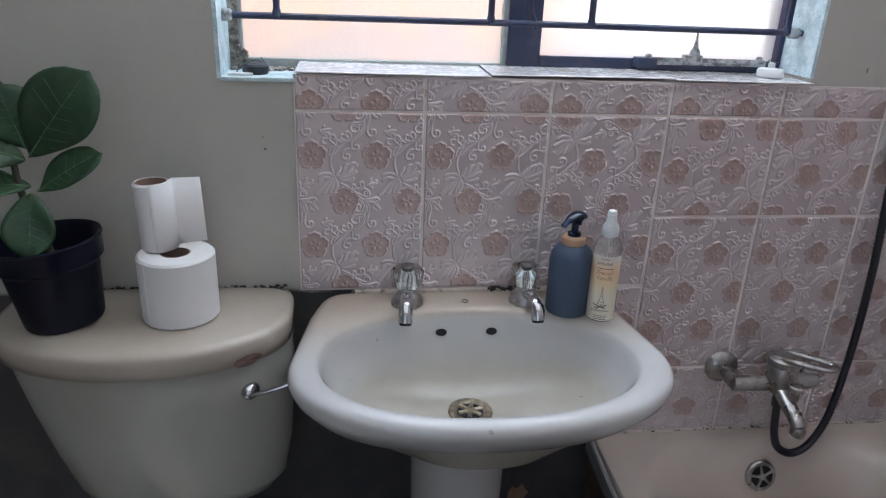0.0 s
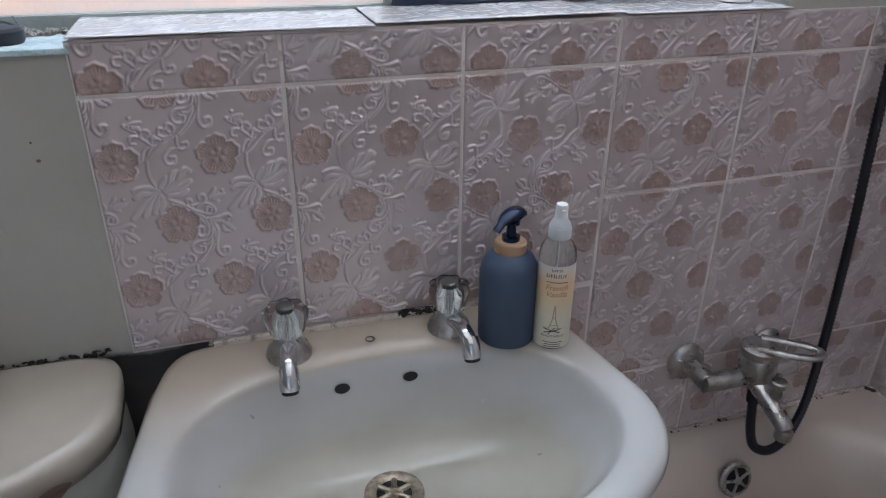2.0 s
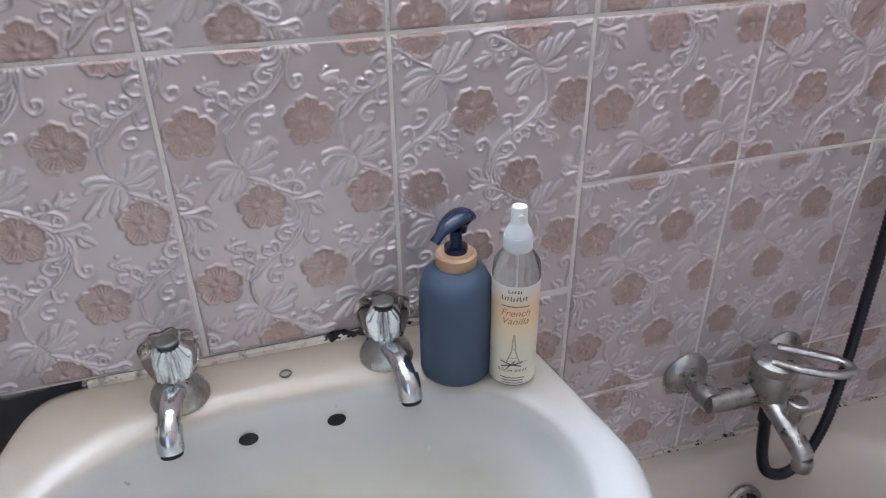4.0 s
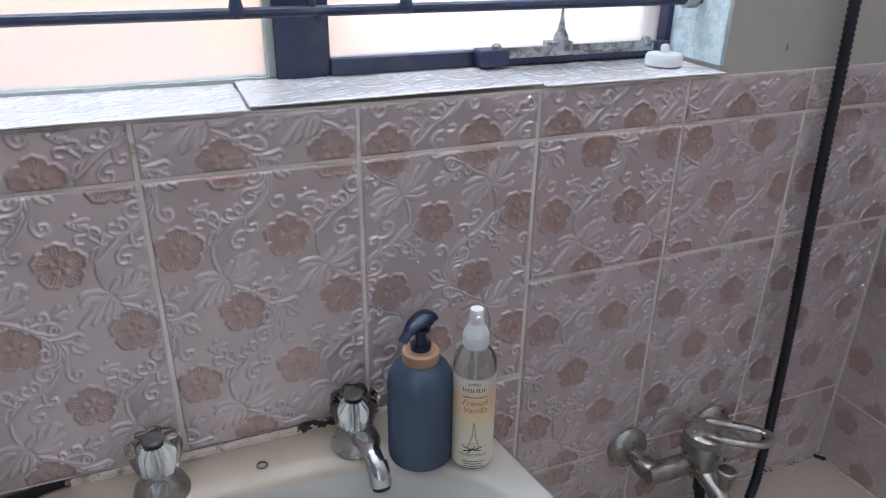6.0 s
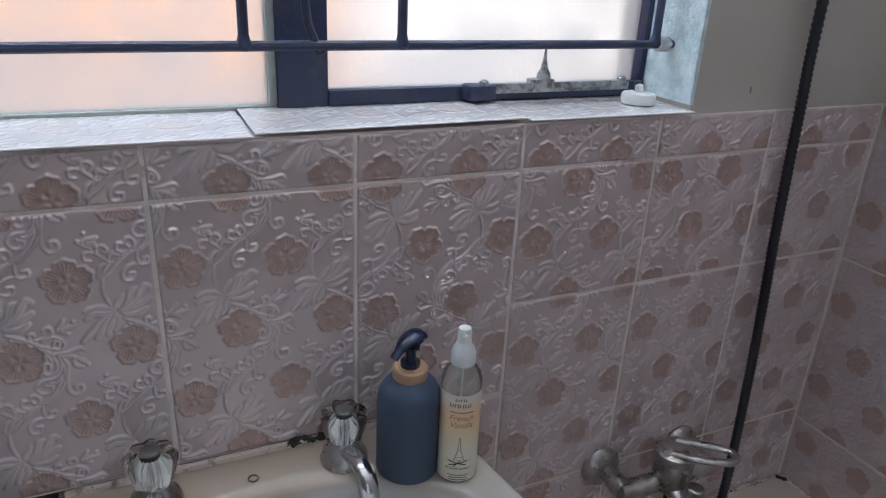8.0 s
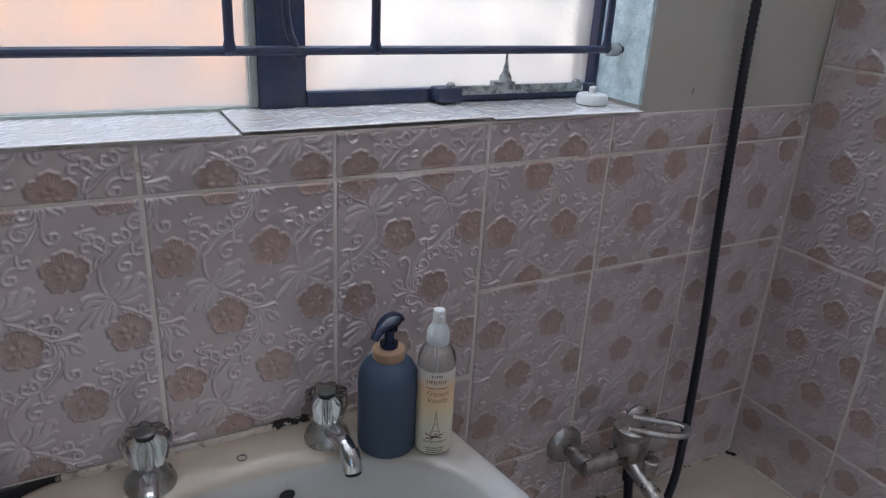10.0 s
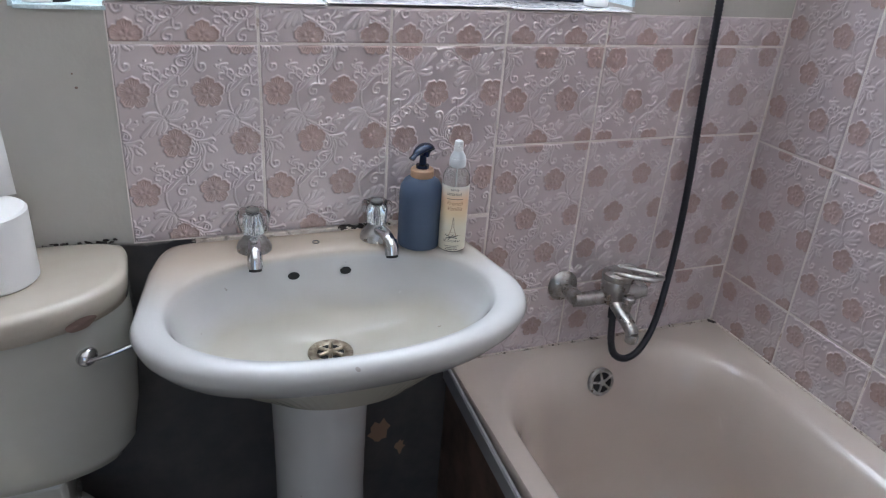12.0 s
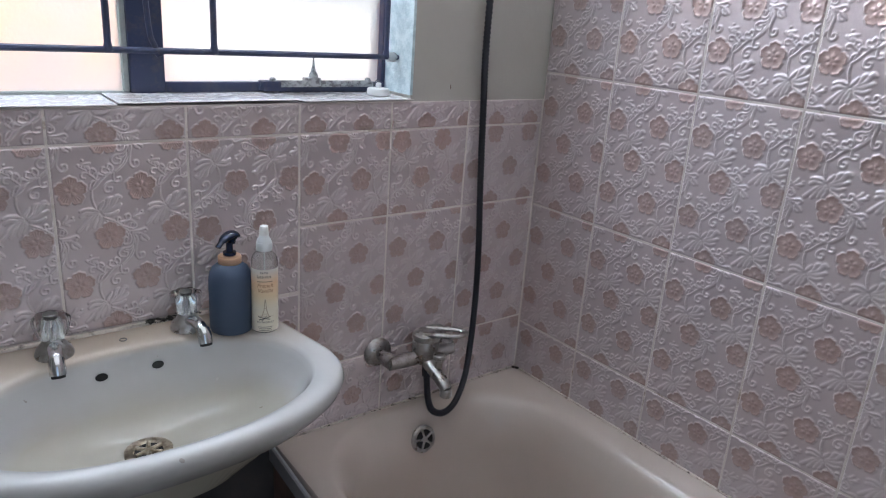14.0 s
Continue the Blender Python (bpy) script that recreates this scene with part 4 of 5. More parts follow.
def build_spray():
    r = 0.0215
    bm = bmesh.new()
    lathe(bm, [(0.018, 0.0), (0.0205, 0.002), (r, 0.006), (r, 0.120), (0.0205, 0.1275), (0.017, 0.1335), (0.0118, 0.138), (0.0115, 0.142)], 44)
    part("bottle", bm, M_CLEAR, spray, "clear plastic bottle, part full")
    bm = bmesh.new()
    lathe(bm, [(0.0012, 0.01), (0.0012, 0.138)], 8)
    part("dip_tube", bm, M_MILKY, spray)
    # label sheet wraps the front
    bm = bmesh.new()
    rows = []
    for z in [0.0 + 0.109 * i / 12 for i in range(13)]:
        rows.append([((r + 0.0003) * math.sin(a), -(r + 0.0003) * math.cos(a), z) for a in [radians(-118 + 8 * j) for j in range(29)]])
    loft(bm, rows, False, False, False)
    lab = part("label", bm, M_LABEL, spray, "cream and peach printed label")
    lab.location = (0, 0, 0.004)
    a = radians(-22)
    R = r + 0.0007
    for body, size, z, mat, sh in (("French", 0.0098, 0.0825, M_INK_BROWN, 0.3),
                                   ("Vanilla", 0.0098, 0.0738, M_INK_BROWN, 0.3), ("ROOM SPRAY", 0.0047, 0.0195, M_INK, 0)):
        add_text(body, size, (a, z), mat, R, spray, "label_print", sh)

    def bar(u0, z0, u1, z1, w, mat, label=""):
        bm = bmesh.new()
        d = Vector((u1 - u0, z1 - z0))
        m = Vector((-d.y, d.x)).normalized() * w / 2
        steps = 4
        rows = []
        for sgn in (-1, 1):
            rows.append([(u0 + (u1 - u0) * q / steps + m.x * sgn, z0 + (z1 - z0) * q / steps + m.y * sgn) for q in range(steps + 1)])
        loft(bm, [[(R * math.sin(a + u / R), -R * math.cos(a + u / R), z) for u, z in row] for row in rows], False, False, False)
        part("printed_bar", bm, mat, spray, label, False)
    for u0, z, size, count in ((-0.0065, 0.1065, 0.0032, 5), (-0.0125, 0.0985, 0.0048, 9)):
        for i in range(count):
            u = u0 + i * 0.0027
            bar(u, z, u + 0.0006 * (i % 2), z + size * (1.0, 0.8, 0.9)[i % 3], 0.0009, M_INK)
            if i % 3 != 1:
                bar(u, z + size * (0.1, 0.5, 0.7)[i % 3], u + 0.0016, z + size * (0.1, 0.5, 0.7)[i % 3], 0.0007, M_INK)
    for z, w in ((0.0125, 0.024), (0.0095, 0.020), (0.0065, 0.021), (0.0925, 0.026)):
        bar(-w / 2, z, w / 2, z, 0.0009, M_INK)
    for sg in (-1, 1):
        bar(sg * 0.0062, 0.030, sg * 0.0018, 0.044, 0.0013, M_INK_SOFT)
        bar(sg * 0.0018, 0.044, sg * 0.0004, 0.062, 0.0012, M_INK_SOFT)
    bar(-0.0045, 0.036, 0.0045, 0.036, 0.0009, M_INK_SOFT)
    bar(-0.0016, 0.046, 0.0016, 0.046, 0.0008, M_INK_SOFT)
    bar(-0.014, 0.033, 0.014, 0.031, 0.0006, M_INK_SOFT)
    for q in ((-0.011, 0.025, 0.009, 0.031, 0.0014), (-0.012, 0.031, 0.008, 0.026, 0.0013), (-0.006, 0.023, 0.002, 0.033, 0.001)):
        bar(*q, M_INK)
    bm = bmesh.new()
    lathe(bm, [(0.0120, 0.140), (0.0128, 0.1415), (0.0128, 0.1525), (0.0122, 0.154)], 60, wave=0.012, waves=30)
    part("screw_collar", bm, M_MILKY, spray, "milky screw collar")
    bm = bmesh.new()
    lathe(bm, [(0.0120, 0.154), (0.0116, 0.157), (0.0086, 0.162), (0.0070, 0.166)], 32)
    part("spray_shoulder", bm, M_MILKY, spray, "milky rounded shoulder")
    bm = bmesh.new()
    lathe(bm, [(0.0072, 0.165), (0.0070, 0.177), (0.0062, 0.1805), (0.0040, 0.1815)], 32)
    lathe(bm, [(0.0018, 0.0), (0.0026, 0.002), (0.0018, 0.003)], 12, (-0.002, -0.0075, 0.1745), "Y")
    part("spray_head", bm, M_WHITE, spray, "white spray head")


build_spray()

# ---- toilet ----
toilet = thing("toilet", (0, 0, 0), "cream ceramic toilet with chipped cistern lid", "toilet")


def cistern_ring(x0, x1, front, back, z, p=2.6):
    p = 2.0 + 0.3 * (p - 2.3)
    cx, rx = (x0 + x1) / 2, (x1 - x0) / 2
    out = []
    for i in range(72):
        a = 2 * math.pi * i / 72
        c, s = math.cos(a), math.sin(a)
        if s < 0:
            out.append((cx + rx * math.copysign(abs(c) ** (2 / p), c), back * 0 + (-0.10) - (-0.10 - front) * abs(s), z))
        else:
            q = 7
            out.append((cx + rx * math.copysign(abs(c) ** (2 / q), c), -0.10 + (back + 0.10) * abs(s) ** (2 / q), z))
    return out


def build_toilet():
    bm = bmesh.new()
    rings = [cistern_ring(-0.425, -0.016, -0.218, -0.008, 0.789, 2.3), cistern_ring(-0.431, -0.009, -0.227, -0.004, 0.792, 2.3),
             cistern_ring(-0.434, -0.007, -0.231, -0.003, 0.808, 2.3), cistern_ring(-0.434, -0.007, -0.231, -0.003, 0.823, 2.3),
             cistern_ring(-0.430, -0.010, -0.227, -0.006, 0.830, 2.3), cistern_ring(-0.42, -0.02, -0.216, -0.014, 0.833, 2.3), cistern_ring(-0.34, -0.09, -0.17, -0.05, 0.8355)]
    loft(bm, rings)
    part("cistern_lid", bm, M_LID, toilet, "cream ceramic lid with beige stains", angle=60)
    bm = bmesh.new()
    rings = [cistern_ring(-0.32, -0.105, -0.14, -0.03, 0.505, 2.4), cistern_ring(-0.345, -0.042, -0.17, -0.014, 0.522, 2.4), cistern_ring(-0.358, -0.024, -0.183, -0.01, 0.55, 2.4),
             cistern_ring(-0.380, -0.013, -0.198, -0.008, 0.62, 2.4), cistern_ring(-0.402, -0.008, -0.208, -0.008, 0.70, 2.4), cistern_ring(-0.415, -0.007, -0.214, -0.008, 0.76, 2.4), cistern_ring(-0.42, -0.010, -0.216, -0.008, 0.790, 2.4)]
    loft(bm, rings)
    part("cistern", bm, M_CISTERN, toilet, "cream ceramic cistern body", angle=60)
    bm = bmesh.new()
    c = Vector((-0.062, -0.1915, 0.801))
    rows = []
    for k, f in enumerate((0.15, 0.6, 0.9, 1.0)):
        rows.append([(c.x + 0.017 * f * math.cos(a) * (1 + 0.12 * math.sin(3 * a)), c.y - 0.0012 + 0.78 * (0.017 * f * math.cos(a)), c.z + 0.0085 * f * math.sin(a)) for a in [2 * math.pi * i / 24 for i in range(24)]])
    loft(bm, rows, True, True, False)
    part("chip", bm, M_CHIP, toilet, "bare brown chip in the glaze")
    # lever
    bm = bmesh.new()
    lathe(bm, [(0.0145, -0.002), (0.0150, 0.004), (0.013, 0.011), (0.0085, 0.018), (0.003, 0.021)], 28, (-0.066, -0.172, 0.742), "Y")
    lv = part("lever", bm, M_CHROME, toilet, "chrome flush lever")
    bm = bmesh.new()
    tube(bm, [(-0.063, -0.190, 0.742), (-0.045, -0.192, 0.747), (-0.018, -0.190, 0.754), (0.004, -0.184, 0.759)], lambda t: 0.0036 + 0.001 * t, 12, flat=0.7)
    part("lever_arm", bm, M_CHROME, lv)
    # pan below the cistern
    bm = bmesh.new()

    def pan(rx, y0, y1, z):
        cy, ry = (y0 + y1) / 2, (y1 - y0) / 2
        return [(-0.213 + rx * math.cos(2 * math.pi * i / 48), cy + ry * math.sin(2 * math.pi * i / 48), z) for i in range(48)]
    loft(bm, [pan(0.11, -0.50, -0.12, 0.0), pan(0.10, -0.49, -0.10, 0.08), pan(0.105, -0.52, -0.06, 0.2), pan(0.165, -0.62, -0.02, 0.33), pan(0.185, -0.655, -0.01, 0.385), pan(0.185, -0.655, -0.01, 0.40),
              pan(0.165, -0.63, -0.16, 0.402), pan(0.13, -0.59, -0.22, 0.36), pan(0.06, -0.45, -0.3, 0.22)], True, True, True)
    add_box(bm, -0.30, -0.125, -0.15, -0.03, 0.38, 0.51, 0.01)
    part("pan", bm, M_CISTERN, toilet, "cream ceramic toilet pan", angle=60)


build_toilet()

# ---- toilet rolls ----
def build_roll(name, place, r, h, core, label, lean=(0, 0), tail=False):
    ob = thing(name, place, label, "toilet roll", "toilet rolls on the cistern")
    ob.rotation_euler = (radians(lean[0]), radians(lean[1]), 0)
    bm = bmesh.new()
    n = 56
    prof = [(core, 0.001), (r - 0.003, 0.0), (r, 0.003), (r * 1.004, h * 0.5), (r, h - 0.003), (r - 0.003, h), (core, h - 0.001)]
    rings = []
    for rr, z in prof:
        rings.append([(rr * (1 + 0.008 * math.sin(3 * a + 1)) * math.cos(a), rr * (1 + 0.008 * math.sin(3 * a + 1)) * math.sin(a), z) for a in [2 * math.pi * i / n for i in range(n)]])
    rings.append([(core * math.cos(2 * math.pi * i / n), core * math.sin(2 * math.pi * i / n), 0.001) for i in range(n)])
    loft(bm, rings, True, False, False)
    part("paper", bm, M_PAPER, ob, "soft white paper winding")
    bm = bmesh.new()
    lathe(bm, [(core - 0.0002, h - 0.002), (core - 0.0022, h - 0.001), (core - 0.0024, 0.002), (0.001, 0.0015)], 40, cap0=False)
    part("core", bm, M_CARD, ob, "brown cardboard core")
    if tail:
        bm = bmesh.new()
        a0 = radians(62)
        rows = []
        for z in (0.001, h * 0.5, h + 0.001):
            pts = []
            for i in range(14):
                t = i / 13
                if t < 0.6:
                    a = a0 - radians(150) * (0.6 - t) / 0.6 - radians(0)
                    a = radians(-88) + (radians(20) - radians(-88)) * (t / 0.6)
                    pts.append(((r + 0.0006) * math.cos(a), (r + 0.0006) * math.sin(a), z))
                else:
                    s = (t - 0.6) / 0.4
                    a = radians(20)
                    base = Vector(((r + 0.0006) * math.cos(a), (r + 0.0006) * math.sin(a), z))
                    pts.append(tuple(base + Vector((0.034 * s + 0.004 * s * s, 0.012 * s, -0.003 * s * (z / h)))))
            rows.append(pts)
        loft(bm, rows, False, False, False)
        t = part("loose_sheet", bm, M_PAPER, ob, "loose end of paper")
        sol = t.modifiers.new("thick", "SOLIDIFY")
        sol.thickness = 0.0006
    else:
        bm = bmesh.new()
        add_box(bm, -0.001, 0.0005, -0.0005, 0.0008, 0.002, h - 0.002)
        t = part("sheet_edge", bm, M_PAPER, ob, "", False)
        t.location = (r * math.cos(radians(232)), r * math.sin(radians(232)), 0)


build_roll("toilet_roll", (-0.166, -0.112, 0.8358), 0.054, 0.1, 0.021, "full white toilet roll standing on the cistern lid")
build_roll("toilet_roll", (-0.190, -0.095, 0.9362), 0.0255, 0.1, 0.0225, "nearly used white roll with loose end on another roll", (0, -2.0), True)

# ---- potted fig ----
pot = thing("potted_fig", (-0.326, -0.118, 0.8357), "young fiddle-leaf fig in a navy plastic pot on the cistern", "potted plant")
pot.rotation_euler = (0, radians(-5), 0)


def build_pot():
    bm = bmesh.new()
    prof = [(0.040, 0.0), (0.0515, 0.001), (0.0535, 0.006), (0.063, 0.085), (0.0645, 0.09), (0.0705, 0.094), (0.072, 0.12), (0.0745, 0.124), (0.0735, 0.127), (0.0705, 0.126), (0.067, 0.12), (0.062, 0.085)]
    lathe(bm, prof, 56, cap1=False)
    part("pot", bm, M_POT, pot, "glossy navy plastic nursery pot", angle=50)
    bm = bmesh.new()
    rows = []
    for f in (0.05, 0.4, 0.7, 1.0):
        rows.append([(0.0615 * f * math.cos(a), 0.0615 * f * math.sin(a), 0.088 + 0.004 * math.sin(5 * a + 9 * f) * f) for a in [2 * math.pi * i / 36 for i in range(36)]])
    loft(bm, rows, True, True, False)
    part("soil", bm, M_SOIL, pot)
    bm = bmesh.new()
    tube(bm, [(0.005, 0.0, 0.08), (0.0, 0.0, 0.13), (-0.012, 0.0, 0.19), (-0.012, 0.0, 0.25), (-0.02, 0, 0.30)], lambda t: 0.0062 - 0.003 * t, 12)
    part("stem", bm, M_STEM, pot)


def build_leaf(base, tip, width, face, bend=0.12, fiddle=1.0):
    b, t = Vector(base), Vector(tip)
    b.x += 0.10 * b.z - 0.004
    t.x += 0.12 * t.z
    t.z -= 0.018
    d = t - b
    L = d.length
    d.normalize()
    nrm = (Vector(face) - d * Vector(face).dot(d)).normalized()
    s = d.cross(nrm)
    nu, nv = 16, 10
    bm = bmesh.new()
    grid = []
    for i in range(nu + 1):
        u = i / nu
        w = width * 0.5 * (math.sin(math.pi * u ** (1.25 * fiddle)) ** 0.62) * (0.72 + 0.45 * u) + 0.0006
        row = []
        for j in range(nv + 1):
            v = 2 * j / nv - 1
            lift = 0.14 * abs(v) * w + 0.0028 * math.sin(9 * u + 2 * v) * abs(v) + bend * L * (u * (1 - u)) - bend * L * 0.9 * u * u * u
            vein = -0.0012 * abs(math.sin(math.pi * (u * 7 - abs(v) * 1.3))) * (1 - abs(v))
            row.append(bm.verts.new(b + d * (L * u) + s * (w * v) + nrm * (lift + vein)))
        grid.append(row)
    for i in range(nu):
        for j in range(nv):
            bm.faces.new((grid[i][j], grid[i + 1][j], grid[i + 1][j + 1], grid[i][j + 1]))
    bmesh.ops.remove_doubles(bm, verts=bm.verts, dist=0.0003)
    leaf = part("leaf", bm, M_LEAF, pot, "", angle=80)
    sol = leaf.modifiers.new("thick", "SOLIDIFY")
    sol.thickness, sol.offset = 0.0007, -1.0
    bm = bmesh.new()
    mid = [b + d * (L * u) + nrm * (bend * L * (u * (1 - u)) - bend * L * 0.9 * u ** 3 + 0.0002) for u in [i / 10 for i in range(10)]]
    tube(bm, mid, lambda q: 0.0012 - 0.0009 * q, 6, 1)
    for i in range(1, 7):
        u = i / 8
        p0 = b + d * (L * u) + nrm * (bend * L * (u * (1 - u)) - bend * L * 0.9 * u ** 3 + 0.0002)
        for sg in (1, -1):
            u2 = u + 0.13
            w = width * 0.5 * (math.sin(math.pi * min(1, u2) ** (1.25 * fiddle)) ** 0.62) * (0.72 + 0.45 * u2) * 0.8
            p1 = b + d * (L * u2) + s * (sg * w) + nrm * (0.14 * w * 0.8 + bend * L * (u2 * (1 - u2)) - bend * L * 0.9 * u2 ** 3 + 0.0003)
            tube(bm, [p0, p1], 0.0004, 5, 1)
    part("vein", bm, M_VEIN, leaf)
    return leaf


build_pot()
CAMWARD = (0.35, -0.9, 0.35)
build_leaf((-0.010, 0.0, 0.240), (0.068, -0.030, 0.362), 0.092, CAMWARD)
build_leaf((-0.016, 0.006, 0.25), (-0.046, -0.005, 0.352), 0.078, CAMWARD)
build_leaf((-0.006, 0.0, 0.192), (0.070, -0.020, 0.262), 0.047, (0.3, -0.8, 0.6), 0.1, 1.0)
build_leaf((-0.012, -0.008, 0.192), (-0.024, -0.040, 0.130), 0.066, (0.3, -0.9, 0.5), 0.02, 0.8)
build_leaf((-0.014, 0.0, 0.20), (-0.105, -0.02, 0.232), 0.05, (0.1, -0.7, 0.7), 0.14)
build_leaf((-0.016, 0.0, 0.235), (-0.10, -0.03, 0.298), 0.07, (0.2, -0.8, 0.6), 0.1)
build_leaf((-0.018, 0.01, 0.27), (-0.115, 0.03, 0.355), 0.075, (0.3, -0.8, 0.3), 0.1)

# ---- bath ----
bath = thing("bathtub", (0, 0, 0), "cream enamelled built-in bathtub with grey outer rim", "bathtub")


def rrect(x0, x1, y0, y1, r, z, n=9, taper=0.0):
    pts = []
    for cx, cy, a0 in ((x1 - r, y1 - r, 0), (x0 + r, y1 - r, 90), (x0 + r, y0 + r, 180), (x1 - r, y0 + r, 270)):
        for i in range(n):
            a = radians(a0 + 90 * i / (n - 1))
            px, py = cx + r * math.cos(a), cy + r * math.sin(a)
            px += bath_lean(py) * max(0.0, 1 - (px - x0) / (0.5 * (x1 - x0)))
            pts.append((px, py, z))
    return pts


def bath_lean(y):
    """The outer side runs a little off the square near the wall."""
    return 0.0 if y < -0.6 else 0.032 * (y + 0.6) / 0.6


def build_bath():
    x0, x1, y0, y1 = 0.506, X_E - 0.001, -1.70, -0.002
    Z = BATH_Z
    rings = [rrect(x0 + 0.001, x1, y0, y1, 0.004, Z - 0.028), rrect(x0 + 0.001, x1, y0, y1, 0.004, Z - 0.005), rrect(x0 + 0.005, x1, y0, y1, 0.006, Z),
             rrect(x0 + 0.048, x1 - 0.052, y0 + 0.07, y1 - 0.020, 0.19, Z - 0.001), rrect(x0 + 0.056, x1 - 0.062, y0 + 0.08, y1 - 0.030, 0.19, Z - 0.006),
             rrect(x0 + 0.066, x1 - 0.074, y0 + 0.09, y1 - 0.048, 0.185, Z - 0.02), rrect(x0 + 0.080, x1 - 0.086, y0 + 0.13, y1 - 0.078, 0.17, Z - 0.06), rrect(x0 + 0.090, x1 - 0.094, y0 + 0.15, y1 - 0.090, 0.16, Z - 0.12),
             rrect(x0 + 0.100, x1 - 0.088, y0 + 0.2, y1 - 0.112, 0.14, Z - 0.25), rrect(x0 + 0.13, x1 - 0.118, y0 + 0.28, y1 - 0.14, 0.12, Z - 0.36),
             rrect(x0 + 0.18, x1 - 0.168, y0 + 0.36, y1 - 0.20, 0.09, Z - 0.395), rrect(x0 + 0.26, x1 - 0.25, y0 + 0.5, y1 - 0.34, 0.03, Z - 0.40)]
    bm = bmesh.new()
    loft(bm, rings, True, False, True)
    part("tub", bm, M_BATH, bath, "worn cream enamel tub", angle=50)
    bm = bmesh.new()
    loft(bm, [[(x0 + bath_lean(y) + dx, y, Z + dz) for dx, dz in ((-0.006, -0.036), (0.002, -0.036), (0.002, -0.003), (-0.003, -0.0015), (-0.006, -0.004))] for y in (y0, -1.2, -0.6, -0.3, y1)])
    part("outer_rim", bm, M_BATH_EDGE, bath, "dull grey rim edge")
    for i, ya in enumerate((-1.70, -1.13, -0.565)):
        bm = bmesh.new()
        loft(bm, [[(x0 + bath_lean(y) + dx, y, z) for dx, z in ((0.003, 0.0), (0.016, 0.0), (0.016, Z - 0.037), (0.003, Z - 0.037))] for y in (ya + 0.002, ya + 0.25, ya + 0.563)])
        part("side_panel", bm, M_BOARD, bath, "dark stained brown side board", False)
    c = Vector((0.856, -0.0795, 0.452))
    bm = bmesh.new()
    lathe(bm, [(0.0305, -0.001), (0.0305, 0.003), (0.027, 0.006), (0.0225, 0.006)], 36)
    o = part("overflow_cover", bm, M_TARNISH, bath, "round metal overflow cover")
    o.matrix_basis = Matrix.Translation(c) @ pose(0, 0, 0, 74, 0, 0)
    bm = bmesh.new()
    lathe(bm, [(0.022, 0.0055), (0.0215, 0.0066), (0.002, 0.0066)], 30)
    part("overflow_hole", bm, M_BLACK, o)
    bm = bmesh.new()
    lathe(bm, [(0.0068, 0.006), (0.0062, 0.0092), (0.003, 0.0096)], 18)
    for i in range(5):
        a = 2 * math.pi * i / 5 + 0.5
        tube(bm, [(0.005 * math.cos(a), 0.005 * math.sin(a), 0.0078), (0.023 * math.cos(a), 0.023 * math.sin(a), 0.0072)], 0.0026, 8, 1)
    part("spoke", bm, M_TARNISH, o, "star of metal spokes")


build_bath()


def build_tub_waste():
    c = Vector((0.868, -0.245, BATH_Z - 0.372))
    bm = bmesh.new()
    lathe(bm, [(0.034, 0.0), (0.0335, 0.003), (0.028, 0.004), (0.022, 0.002)], 32, c)
    w = part("waste_ring", bm, M_TARNISH, bath, "dull metal bath waste")
    bm = bmesh.new()
    lathe(bm, [(0.023, 0.0015), (0.021, 0.0022), (0.002, 0.0022)], 24, c)
    part("waste_hole", bm, M_BLACK, w)
    bm = bmesh.new()
    for y in (-0.745, -0.955):
        add_box(bm, 1.083, 1.101, y - 0.012, y + 0.012, BATH_Z - 0.004, BATH_Z + 0.021, 0.004)
    tube(bm, [(1.092, -0.738, BATH_Z + 0.021), (1.092, -0.80, BATH_Z + 0.027), (1.092, -0.90, BATH_Z + 0.027), (1.092, -0.962, BATH_Z + 0.021)], 0.0085, 14, 4)
    part("grip", bm, M_CHROME, bath, "chrome grip on the bath rim")


build_tub_waste()
bm = bmesh.new()
tube(bm, [(0.545, -0.003, 0.507), (0.8, -0.0035, 0.507), (1.189, -0.003, 0.507)], 0.0035, 8, 6)
part("sealant", bm, M_SEAL, bath, "grimy beige sealant bead")
bm = bmesh.new()
tube(bm, [(1.191, -0.002, 0.507), (1.1905, -0.8, 0.507), (1.191, -1.69, 0.507)], 0.0035, 8, 6)
part("sealant", bm, M_SEAL, bath, "grimy beige sealant bead")

# mould along the bath, grimy sealant, dark specks behind the basin and cistern
def crumbs(name, label, line, count, spread, size, mat):
    root = tagged(new(name), label, "mould", "", "stuff")
    bm = bmesh.new()
    pts = [Vector(p) for p in line]
    for i in range(count):
        t = random.random() * (len(pts) - 1)
        a = int(t)
        p = pts[a].lerp(pts[a + 1], t - a)
        p += Vector([random.uniform(-s, s) for s in spread])
        s = random.uniform(0.4, 1.0) * size
        bmesh.ops.create_icosphere(bm, subdivisions=1, radius=s, matrix=Matrix.Translation(p) @ Matrix.Diagonal((random.uniform(0.8, 2.2), random.uniform(0.8, 2.2), 0.5, 1)))
    me = bpy.data.meshes.new(name)
    bm.to_mesh(me)
    bm.free()
    me.materials.append(mat)
    ob = new(name + "_line", me)
    ob.parent = root
    ob["kind"] = "stuff"


